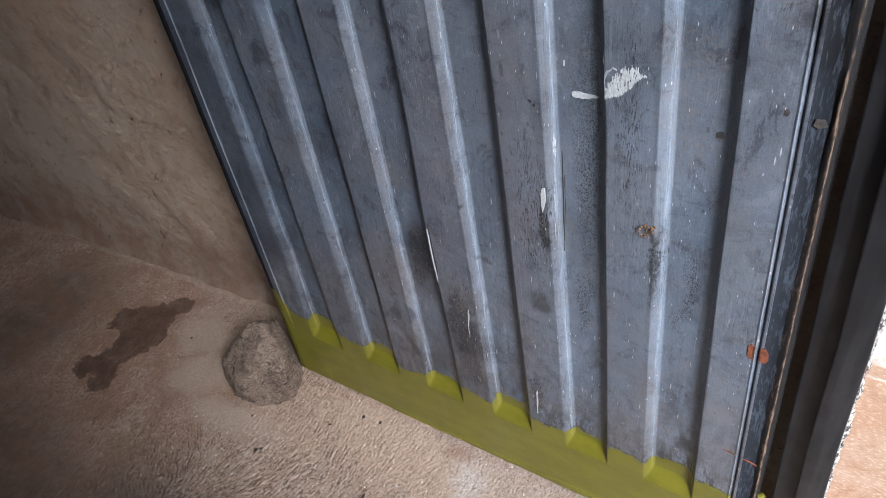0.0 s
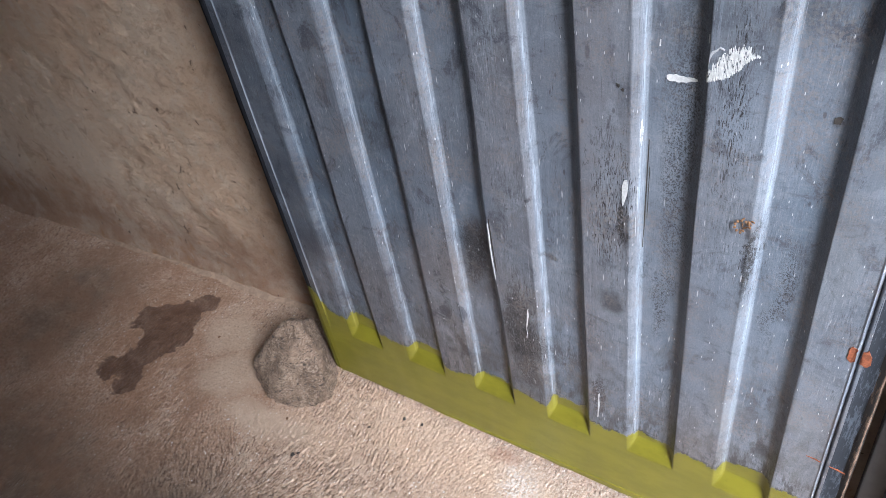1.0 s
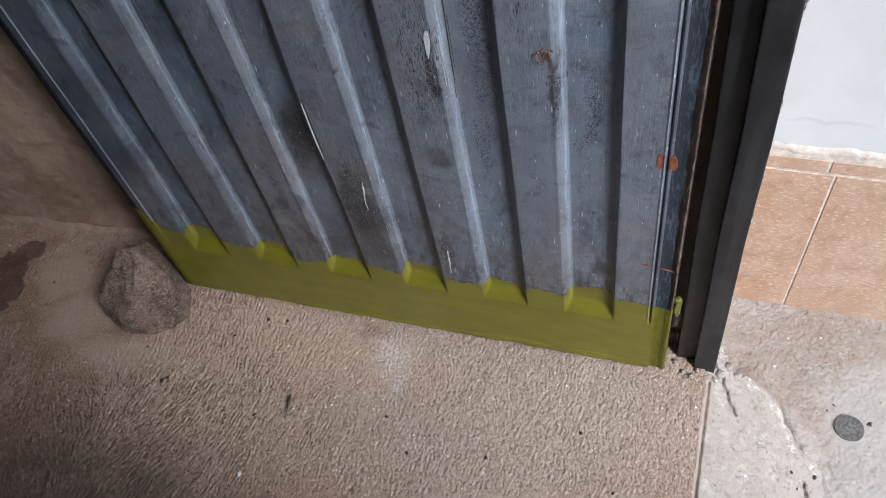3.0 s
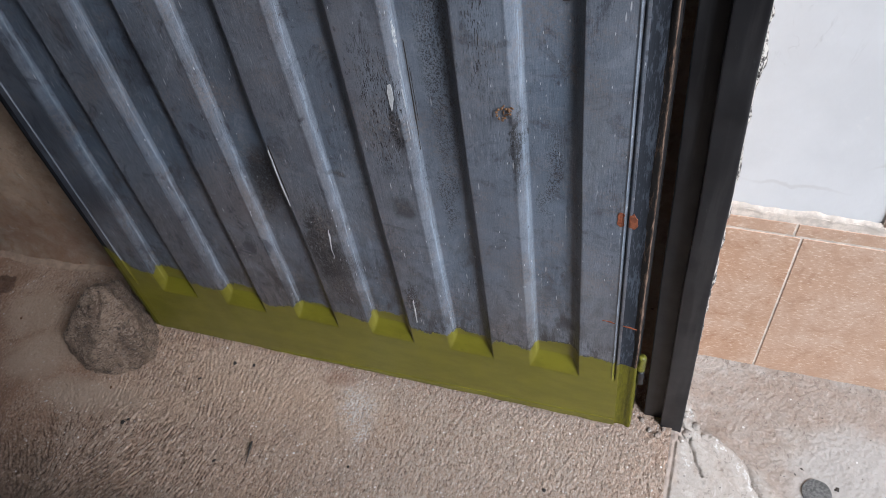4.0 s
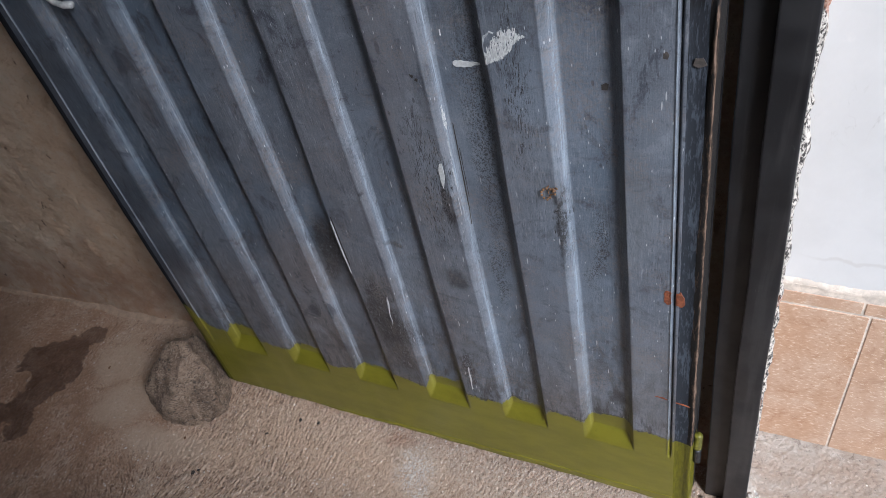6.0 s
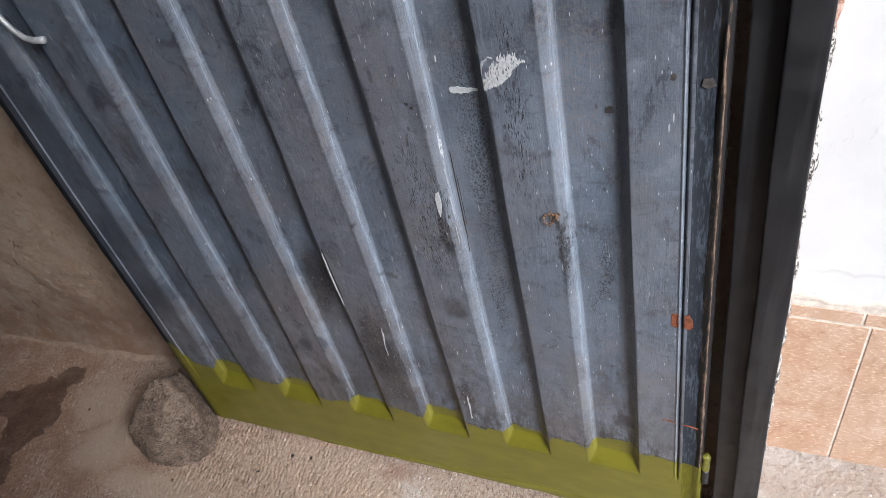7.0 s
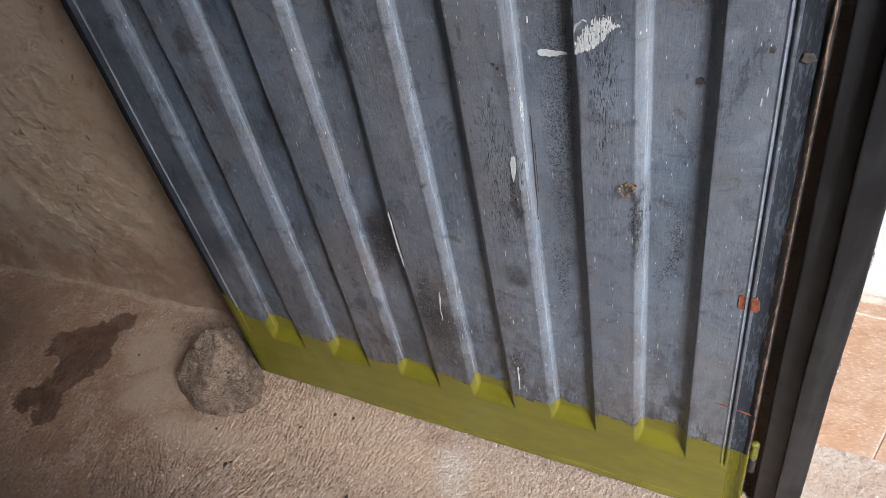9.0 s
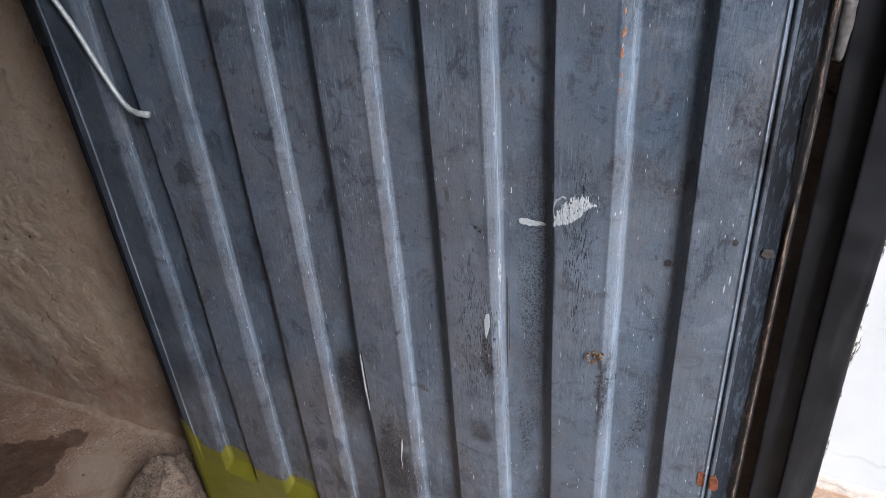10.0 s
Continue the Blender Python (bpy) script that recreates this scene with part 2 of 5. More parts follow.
    n.put(flat.inputs[1], n.math("MULTIPLY", sep.outputs["Z"], 70.0))
    cell = n.node("ShaderNodeTexVoronoi")
    cell.voronoi_dimensions = "2D"
    cell.inputs["Scale"].default_value = 1.0
    n.put(cell.inputs["Vector"], flat.outputs[0])
    v = cell.outputs
    pick = n.math("MULTIPLY", n.ramp(v["Color"], 0.855, 0.86), n.math("MAXIMUM", n.ramp(n.noise(7, 3), 0.40, 0.56), n.ramp(n.blobs([(0.61, 0.60, 0.11, 0.60, 0)], "XZ", 0.05, 9), 1.1, 0.8)))
    col = n.mix(n.math("MULTIPLY", n.ramp(v["Distance"], 0.16, 0.08), pick), col, (0.44, 0.45, 0.46))
    v = n.voronoi(1.0, n.mapped((300, 300, 40), (0, 0, 0), (5, 0, 3)))
    pick = n.math("MULTIPLY", n.ramp(v["Color"], 0.88, 0.885), n.ramp(n.noise(5, 3, 0.5, n.mapped((1, 1, 1), (0, 0, 0), (8, 0, 2))), 0.40, 0.60, 0.25, 1.0))
    col = n.mix(n.math("MULTIPLY", n.ramp(v["Distance"], 0.26, 0.14), pick), col, (0.42, 0.43, 0.44))
    # shade painted into the colour towards the left edge, which turns from light
    col = n.mix(n.math("MULTIPLY", n.math("MULTIPLY", n.attribute("side_shade").outputs["Fac"], n.ramp(cloud, 0.62, 0.40, 0.6, 1.0)), 0.7), col, (0.022, 0.027, 0.038))
    # pale line painted as the left bead's highlight
    col = n.mix(n.math("MULTIPLY", n.attribute("bead").outputs["Fac"], n.ramp(streak, 0.38, 0.55, 0.3, 0.9)), col, (0.36, 0.39, 0.43))
    # fresh olive coat at the foot
    at = n.attribute("coat")
    edge = n.math("ADD", at.outputs["Fac"], n.math("MULTIPLY", n.math("SUBTRACT", n.noise(38, 6, 0.7), 0.5), 0.036))
    edge = n.math("ADD", edge, n.math("MULTIPLY", n.math("SUBTRACT", n.noise(1.0, 4, 0.6, n.mapped((420, 420, 30))), 0.5), 0.010))
    green = n.ramp(edge, 0.0008, -0.0006)
    drip = n.math("MULTIPLY", n.ramp(at.outputs["Fac"], 0.075, 0.006), n.ramp(n.noise(1.0, 6, 0.68, n.mapped((110, 110, 22))), 0.50, 0.60))
    col = n.mix(n.math("MULTIPLY", drip, 0.75), col, (0.024, 0.023, 0.023))
    lip = n.math("MULTIPLY", n.ramp(edge, 0.0065, 0.0015), n.ramp(n.noise(55, 5, 0.7), 0.48, 0.58))
    col = n.mix(n.math("MULTIPLY", lip, 0.8), col, (0.020, 0.018, 0.014))
    olive = n.mix(n.ramp(n.noise(1.0, 5, 0.65, n.mapped((14, 14, 34))), 0.35, 0.65), (0.118, 0.106, 0.0080), (0.150, 0.136, 0.011))
    olive = n.mix(n.math("MULTIPLY", n.ramp(n.noise(190, 4, 0.7), 0.62, 0.70), 0.45), olive, (0.07, 0.065, 0.012))
    olive = n.mix(n.math("MULTIPLY", n.ramp(n.noise(26, 5, 0.7), 0.62, 0.72), 0.3), olive, (0.19, 0.18, 0.035))
    # the foot seam's lit edge, painted as a paler olive line
    olive = n.mix(n.math("MULTIPLY", n.attribute("rub_glint").outputs["Fac"], 0.5), olive, (0.30, 0.28, 0.08))
    col = n.mix(green, col, olive)
    n.colour(col)
    r = n.math("ADD", n.ramp(cloud, 0.3, 0.7, 0.26, 0.40), n.math("MULTIPLY", streak, 0.12))
    n.rough(n.math("ADD", n.math("MULTIPLY", r, n.math("SUBTRACT", 1.0, green)), n.math("MULTIPLY", green, 0.33)))
    n.put(n.bsdf.inputs["Specular IOR Level"], n.math("SUBTRACT", 0.6, n.math("MULTIPLY", n.attribute("side_shade").outputs["Fac"], 0.48)))
    bare = n.math("SUBTRACT", 1.05, green)
    n.bump(n.math("MULTIPLY", n.math("ADD", hair, n.math("MULTIPLY", streak, 1.2)), bare), 0.5, 0.0005)
    n.bump(n.math("MULTIPLY", n.noise(120, 5, 0.7), bare), 0.25, 0.0008)
    n.bump(n.math("SUBTRACT", n.math("MULTIPLY", green, 0.8), n.math("MULTIPLY", crack, 1.5)), 0.4, 0.0006)
    return n.mat


def floor_concrete():
    n = Nodes("floor_concrete", 0.88)
    broad, mid, fine = n.noise(2.6, 5, 0.6), n.noise(14, 5, 0.65), n.noise(160, 4, 0.7)
    col = n.mix(n.ramp(broad, 0.36, 0.62), (0.375, 0.227, 0.141), (0.430, 0.298, 0.208))
    col = n.mix(n.math("MULTIPLY", n.ramp(mid, 0.46, 0.70), 0.55), col, (0.44, 0.335, 0.25))
    col = n.mix(n.math("MULTIPLY", n.ramp(mid, 0.45, 0.30), 0.45), col, (0.15, 0.105, 0.077))
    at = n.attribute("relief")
    # grooves painted darker and ridge tops paler to strengthen the relief's shading
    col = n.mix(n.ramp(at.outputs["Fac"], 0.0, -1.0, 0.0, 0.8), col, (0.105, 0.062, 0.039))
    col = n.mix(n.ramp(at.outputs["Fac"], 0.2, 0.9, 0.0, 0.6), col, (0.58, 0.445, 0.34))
    col = n.mix(n.math("MULTIPLY", n.ramp(fine, 0.54, 0.66), 0.45), col, (0.50, 0.415, 0.34))
    # sharp grain drawn out along the broom's stroke
    grit = n.noise(1.0, 4, 0.7, n.mapped((430, 215, 300), (0, 0, radians(-6))))
    col = n.mix(n.ramp(grit, 0.53, 0.66, 0.0, 0.65), col, (0.66, 0.535, 0.435))
    col = n.mix(n.ramp(grit, 0.47, 0.35, 0.0, 0.7), col, (0.105, 0.070, 0.049))
    # loose quartz grains and dark specks
    for size, keep, tone in ((330, 0.76, (0.72, 0.62, 0.53)), (210, 0.84, (0.80, 0.75, 0.69)), (150, 0.89, (0.86, 0.82, 0.78))):
        v = n.voronoi(size)
        pick = n.math("MULTIPLY", n.ramp(v["Color"], keep, keep + 0.01), n.ramp(n.noise(5, 3), 0.38, 0.58, 0.5, 1.0))
        col = n.mix(n.math("MULTIPLY", n.ramp(v["Distance"], 0.36, 0.22), pick), col, tone)
    v = n.voronoi(75)
    col = n.mix(n.math("MULTIPLY", n.ramp(v["Distance"], 0.20, 0.12), n.ramp(v["Color"], 0.92, 0.94)), col, (0.07, 0.055, 0.045))
    # ground near the threshold: greyer, and painted paler for the daylight there
    daylit = n.ramp(n.blobs([(0.52, -0.12, 0.34, 0.24, 0), (0.42, -0.03, 0.40, 0.06, 0)], "XY", 0.06, 9), 1.3, 0.4)
    col = n.mix(n.math("MULTIPLY", daylit, n.ramp(grit, 0.40, 0.60, 0.10, 0.60)), col, (0.455, 0.385, 0.325))
    # bright strip along the door foot, its light painted into the colour
    foot_light = n.ramp(n.blobs([(0.10, -0.055, 0.28, 0.075, -4), (-0.10, -0.13, 0.16, 0.05, 10)], "XY", 0.05, 12), 1.3, 0.35)
    col = n.mix(n.math("MULTIPLY", foot_light, n.ramp(grit, 0.38, 0.60, 0.2, 0.6)), col, (0.56, 0.40, 0.28))
    dust = n.ramp(n.blobs([(0.275, -0.062, 0.032, 0.05, 25), (0.30, -0.11, 0.02, 0.03, 10)], "XY", 0.03, 24), 1.25, 0.2)
    col = n.mix(n.math("MULTIPLY", n.math("MULTIPLY", dust, n.ramp(n.noise(330, 4, 0.7), 0.44, 0.56)), 0.6), col, (0.66, 0.64, 0.61))
    rust = n.ramp(n.blobs([(0.23, -0.02, 0.035, 0.018, 10)], "XY", 0.02, 30), 1.2, 0.3)
    col = n.mix(n.math("MULTIPLY", rust, 0.35), col, (0.20, 0.07, 0.03))
    # trodden grime with painted soft shade, and the smooth trowelled ring round the stone
    grime_shade = n.ramp(n.blobs([(-0.55, -0.46, 0.34, 0.17, 0), (-0.80, -0.16, 0.14, 0.20, 0), (-0.14, -0.41, 0.36, 0.14, 0)], "XY", 0.06, 12), 1.45, 0.3)
    col = n.mix(n.math("MULTIPLY", grime_shade, n.ramp(n.noise(24, 6, 0.7), 0.34, 0.62, 0.6, 0.88)), col, (0.100, 0.074, 0.052))
    # broad darker tone over the floor's left, painted for the weaker light there
    left_dim = n.ramp(n.blobs([(-0.75, -0.20, 0.62, 0.50, 0)], "XY", 0.10, 7), 1.1, 0.6)
    col = n.mix(n.math("MULTIPLY", left_dim, n.ramp(mid, 0.36, 0.62, 0.65, 0.25)), col, (0.225, 0.125, 0.072))
    ring = n.ramp(n.blobs([(-0.33, -0.095, 0.075, 0.06, 20), (-0.20, -0.15, 0.11, 0.035, 0), (-0.40, -0.02, 0.07, 0.05, 0)], "XY", 0.03, 16), 1.25, 0.5)
    col = n.mix(n.math("MULTIPLY", ring, 0.6), col, (0.47, 0.36, 0.265))
    # damp splash
    wet = n.ramp(n.blobs([(-0.512, 0.018, 0.034, 0.022, 25), (-0.535, -0.029, 0.045, 0.036, 30), (-0.590, -0.064, 0.046, 0.034, 40), (-0.535, -0.092, 0.048, 0.046, 0), (-0.498, -0.094, 0.020, 0.058, -5), (-0.535, -0.164, 0.036, 0.042, 0), (-0.568, -0.199, 0.030, 0.028, 0), (-0.510, -0.209, 0.028, 0.032, 0)], "XY", 0.024, 52), 1.03, 0.93)
    col = n.mix(n.math("MULTIPLY", wet, n.ramp(n.noise(30, 5, 0.65), 0.36, 0.62, 0.94, 0.70)), col, (0.080, 0.036, 0.017))
    n.colour(col)
    n.rough(n.math("SUBTRACT", 0.92, n.math("MULTIPLY", wet, 0.35)))
    n.bump(n.noise(95, 6, 0.75), 0.2, 0.002)
    n.bump(grit, 1.0, 0.0030)
    n.bump(n.noise(420, 4, 0.8), 0.8, 0.0016)
    return n.mat


def apron_concrete():
    n = Nodes("apron_concrete", 0.9)
    broad, mid, fine = n.noise(7, 5, 0.6), n.noise(38, 7, 0.7, None, 0.5), n.noise(220, 5, 0.72)
    col = n.mix(n.ramp(broad, 0.36, 0.62), (0.275, 0.23, 0.188), (0.335, 0.298, 0.256))
    col = n.mix(n.ramp(mid, 0.48, 0.34, 0.0, 0.55), col, (0.27, 0.215, 0.17))
    col = n.mix(n.ramp(mid, 0.54, 0.68, 0.0, 0.5), col, (0.47, 0.435, 0.39))
    # trodden earth on the lower step, and smooth cement farther out
    band = n.ramp(n.blobs([(0.87, 0.12, 0.10, 0.085, -25), (1.02, 0.19, 0.25, 0.05, 0), (0.96, 0.03, 0.035, 0.05, 0)], "XY", 0.05, 20), 1.2, 0.5)
    col = n.mix(n.math("MULTIPLY", band, n.ramp(mid, 0.35, 0.62, 0.75, 0.4)), col, (0.285, 0.215, 0.165))
    smooth = n.ramp(n.blobs([(1.06, 0.03, 0.10, 0.12, 0), (1.25, -0.02, 0.3, 0.2, 0)], "XY", 0.05, 9), 1.15, 0.75)
    col = n.mix(n.math("MULTIPLY", smooth, 0.75), col, (0.345, 0.322, 0.292))
    col = n.mix(n.ramp(fine, 0.56, 0.70, 0.0, 0.35), col, (0.52, 0.48, 0.43))
    col = n.mix(n.ramp(fine, 0.44, 0.33, 0.0, 0.5), col, (0.20, 0.16, 0.13))
    for size, keep in ((95, 0.90), (210, 0.88)):
        v = n.voronoi(size)
        col = n.mix(n.math("MULTIPLY", n.ramp(v["Distance"], 0.32, 0.16), n.ramp(v["Color"], keep, keep + 0.02)), col, (0.10, 0.085, 0.072))
    v = n.voronoi(150, n.mapped((1, 1, 1), (0, 0, 0), (3, 5, 0)))
    col = n.mix(n.math("MULTIPLY", n.ramp(v["Distance"], 0.36, 0.22), n.ramp(v["Color"], 0.93, 0.94)), col, (0.66, 0.63, 0.58))
    # flakes of lime along the broken step
    lime = n.ramp(n.blobs([(0.850, 0.037, 0.020, 0.006, -22), (0.884, 0.014, 0.015, 0.007, -50), (0.900, -0.010, 0.006, 0.018, 8), (0.912, -0.034, 0.010, 0.015, 20), (0.944, -0.045, 0.008, 0.018, 10), (0.834, -0.116, 0.012, 0.010, -30), (0.798, -0.014, 0.009, 0.007, 0), (0.79, 0.07, 0.007, 0.010, 0), (0.866, -0.052, 0.005, 0.004, 0)], "XY", 0.016, 95), 1.05, 0.92)
    col = n.mix(n.math("MULTIPLY", n.math("MULTIPLY", lime, n.ramp(n.noise(120, 6, 0.75), 0.50, 0.60)), 0.75), col, (0.60, 0.58, 0.545))
    # gritty mottle and open pores
    pore = n.noise(75, 8, 0.78, None, 0.6)
    col = n.mix(n.math("MULTIPLY", n.ramp(pore, 0.46, 0.36), n.math("SUBTRACT", 0.75, n.math("MULTIPLY", smooth, 0.5))), col, (0.15, 0.12, 0.098))
    col = n.mix(n.ramp(pore, 0.56, 0.66, 0.0, 0.4), col, (0.50, 0.46, 0.41))
    # brown floor dust carried over the joint
    dust = n.ramp(n.blobs([(0.765, -0.10, 0.018, 0.4, 0)], "XY", 0.02, 25), 1.3, 0.4)
    col = n.mix(n.math("MULTIPLY", dust, 0.55), col, (0.36, 0.27, 0.21))
    n.colour(col)
    rest = n.math("SUBTRACT", 1.1, smooth)
    n.bump(n.math("MULTIPLY", n.noise(70, 6, 0.7), rest), 0.3, 0.002)
    n.bump(n.math("MULTIPLY", fine, rest), 0.9, 0.0022)
    return n.mat


def rough_plaster():
    n = Nodes("rough_plaster", 0.93)
    broad, mid, fine = n.noise(3.2, 5, 0.6), n.noise(21, 7, 0.68, None, 0.4), n.noise(150, 6, 0.72)
    col = n.mix(n.ramp(broad, 0.36, 0.64), (0.475, 0.340, 0.232), (0.555, 0.440, 0.330))
    col = n.mix(n.ramp(mid, 0.48, 0.66, 0.0, 0.5), col, (0.50, 0.425, 0.340))
    col = n.mix(n.ramp(mid, 0.47, 0.34, 0.0, 0.5), col, (0.275, 0.185, 0.120))
    # damp tide line low on the wall
    sep = n.node("ShaderNodeSeparateXYZ")
    n.put(sep.inputs[0], n.coord)
    foot = n.math("ADD", sep.outputs["Z"], n.math("MULTIPLY", n.math("SUBTRACT", n.noise(7, 6, 0.68), 0.5), 0.34))
    damp = n.ramp(foot, 0.24, 0.05)
    col = n.mix(n.math("MULTIPLY", damp, n.ramp(n.noise(17, 6, 0.7), 0.34, 0.6, 0.25, 0.75)), col, (0.33, 0.175, 0.102))
    ochre = n.ramp(n.noise(40, 6, 0.7), 0.55, 0.64)
    col = n.mix(n.math("MULTIPLY", ochre, n.math("ADD", n.math("MULTIPLY", damp, 0.45), 0.25)), col, (0.38, 0.215, 0.11))
    col = n.mix(n.ramp(fine, 0.56, 0.68, 0.0, 0.3), col, (0.52, 0.44, 0.36))
    col = n.mix(n.ramp(fine, 0.44, 0.32, 0.0, 0.3), col, (0.19, 0.125, 0.082))
    # trowel chips: pits with a pale broken rim, stretched along the stroke
    chip = n.noise(1.0, 5, 0.62, n.mapped((46, 46, 30), (0, radians(28), 0)), 0.3)
    pit, rim = n.ramp(chip, 0.345, 0.30), n.ramp(chip, 0.665, 0.70)
    col = n.mix(n.math("MULTIPLY", pit, 0.75), col, (0.10, 0.064, 0.042))
    col = n.mix(n.math("MULTIPLY", rim, 0.5), col, (0.60, 0.52, 0.43))
    n.colour(col)
    n.bump(n.noise(10, 4, 0.55), 0.8, 0.022)
    n.bump(mid, 1.0, 0.014)
    n.bump(n.math("ADD", n.math("SUBTRACT", n.math("MULTIPLY", n.noise(62, 6, 0.72), n.math("ADD", n.math("MULTIPLY", damp, 1.4), 0.8)), pit), rim), 1.0, 0.009)
    n.bump(fine, 0.8, 0.002)
    return n.mat


def white_plaster():
    n = Nodes("white_plaster", 0.75)
    col = n.mix(n.ramp(n.noise(5, 5, 0.6), 0.35, 0.65), (0.50, 0.498, 0.494), (0.55, 0.547, 0.543))
    col = n.mix(n.math("MULTIPLY", n.ramp(n.noise(40, 5, 0.7), 0.62, 0.72), 0.25), col, (0.62, 0.60, 0.57))
    # a trowel smear above the tiles, hairline cracks and specks of dirt
    smear = n.ramp(n.blobs([(0.86, 0.330, 0.07, 0.004, -2), (0.98, 0.40, 0.05, 0.003, 30)], "XZ", 0.012, 30), 1.2, 0.3)
    col = n.mix(n.math("MULTIPLY", smear, 0.35), col, (0.40, 0.37, 0.345))
    crack = n.math("ABSOLUTE", n.math("SUBTRACT", n.noise(1.0, 6, 0.6, n.mapped((9, 9, 5), (0, radians(20), 0)), 0.6), 0.5))
    gate = n.ramp(n.noise(8, 4, 0.6, n.mapped((1, 1, 1), (0, 0, 0), (4, 0, 2))), 0.56, 0.64)
    col = n.mix(n.math("MULTIPLY", n.ramp(crack, 0.0035, 0.001), n.math("MULTIPLY", gate, 0.3)), col, (0.30, 0.28, 0.265))
    v = n.voronoi(46, n.mapped((1, 1, 1), (0, 0, 0), (2, 0, 1)))
    col = n.mix(n.math("MULTIPLY", n.ramp(v["Distance"], 0.10, 0.06), n.math("MULTIPLY", n.ramp(v["Color"], 0.86, 0.87), 0.7)), col, (0.20, 0.18, 0.165))
    n.colour(col)
    n.bump(n.noise(14, 5, 0.6), 0.3, 0.004)
    n.bump(n.noise(180, 3, 0.6), 0.2, 0.0008)
    return n.mat


def ceramic_tile():
    n = Nodes("ceramic_tile", 0.55)
    grain = n.noise(1.0, 6, 0.7, n.mapped((120, 120, 250), (0, radians(-35), 0)))
    col = n.mix(n.ramp(n.noise(6, 4), 0.35, 0.65), (0.40, 0.240, 0.145), (0.44, 0.302, 0.212))
    blot = n.noise(24, 7, 0.7, None, 0.6)
    col = n.mix(n.ramp(blot, 0.46, 0.36, 0.0, 0.7), col, (0.30, 0.158, 0.085))
    col = n.mix(n.ramp(blot, 0.56, 0.66, 0.0, 0.5), col, (0.50, 0.38, 0.29))
    col = n.mix(n.math("MULTIPLY", n.ramp(grain, 0.54, 0.62), 0.85), col, (0.62, 0.50, 0.39))
    col = n.mix(n.math("MULTIPLY", n.ramp(n.noise(18, 5, 0.65), 0.48, 0.68), 0.6), col, (0.35, 0.205, 0.122))
    col = n.mix(n.math("MULTIPLY", n.ramp(grain, 0.46, 0.36), 0.8), col, (0.30, 0.165, 0.09))
    info = n.node("ShaderNodeObjectInfo")
    col = n.mix(n.math("MULTIPLY", info.outputs["Random"], 0.3), col, (0.46, 0.36, 0.29))
    n.colour(col)
    n.bump(grain, 0.6, 0.0012)
    return n.mat


def mortar(name="mortar", base=(0.55, 0.50, 0.44)):
    n = Nodes(name, 0.9)
    col = n.mix(n.ramp(n.noise(60, 5, 0.65), 0.4, 0.65), tuple(c * 0.72 for c in base), base)
    n.colour(col)
    n.bump(n.noise(150, 4, 0.7), 0.5, 0.0015)
    return n.mat


def black_steel():
    n = Nodes("black_painted_steel", 0.42)
    run = n.noise(1.0, 5, 0.6, n.mapped((60, 60, 4)))
    col = n.mix(n.ramp(n.noise(16, 5, 0.6), 0.35, 0.7), (0.008, 0.0078, 0.0088), (0.017, 0.0165, 0.0175))
    col = n.mix(n.ramp(run, 0.52, 0.66, 0.0, 0.6), col, (0.030, 0.028, 0.028))
    col = n.mix(n.math("MULTIPLY", n.ramp(n.noise(1.0, 5, 0.7, n.mapped((120, 120, 40))), 0.66, 0.76), 0.5), col, (0.09, 0.085, 0.08))
    n.colour(col)
    n.rough(n.ramp(n.noise(30, 4), 0.3, 0.7, 0.36, 0.55))
    n.bsdf.inputs["Specular IOR Level"].default_value = 0.45
    n.bump(n.noise(70, 4, 0.6), 0.2, 0.001)
    return n.mat


def rusty_hem(name="rusty_hem", dark=(0.016, 0.014, 0.013), mid=(0.060, 0.040, 0.028), pale=(0.155, 0.106, 0.078)):
    """Chipped folded edge: dark paint, worn through in upright streaks."""
    n = Nodes(name, 0.7)
    a = n.noise(1.0, 7, 0.72, n.mapped((330, 330, 55)))
    zone = n.math("ADD", a, n.math("MULTIPLY", n.math("SUBTRACT", n.noise(9, 4, 0.6), 0.5), 0.45))
    zone = n.math("ADD", zone, n.math("MULTIPLY", n.math("SUBTRACT", n.attribute("worn").outputs["Fac"], 0.5), 0.20))
    col = n.mix(n.ramp(zone, 0.46, 0.56), dark, mid)
    col = n.mix(n.ramp(zone, 0.60, 0.66), col, pale)
    # upper part of the edge near black, with a ragged border
    top_dark = n.ramp(n.blobs([(0.668, 0.96, 0.03, 0.17, 0), (0.675, 0.845, 0.02, 0.03, 0)], "XZ", 0.03, 26), 1.15, 0.6)
    col = n.mix(n.math("MULTIPLY", top_dark, n.ramp(a, 0.60, 0.50, 0.3, 0.85)), col, (0.013, 0.013, 0.014))
    at = n.attribute("coat")
    green = n.ramp(at.outputs["Fac"], 0.001, -0.001)
    n.colour(n.mix(green, col, n.mix(n.ramp(a, 0.42, 0.56), (0.085, 0.078, 0.008), (0.118, 0.108, 0.008))))
    n.rough(n.math("SUBTRACT", 0.85, n.math("MULTIPLY", green, 0.45)))
    n.bsdf.inputs["Specular IOR Level"].default_value = 0.15
    n.bump(a, 0.5, 0.0015)
    return n.mat


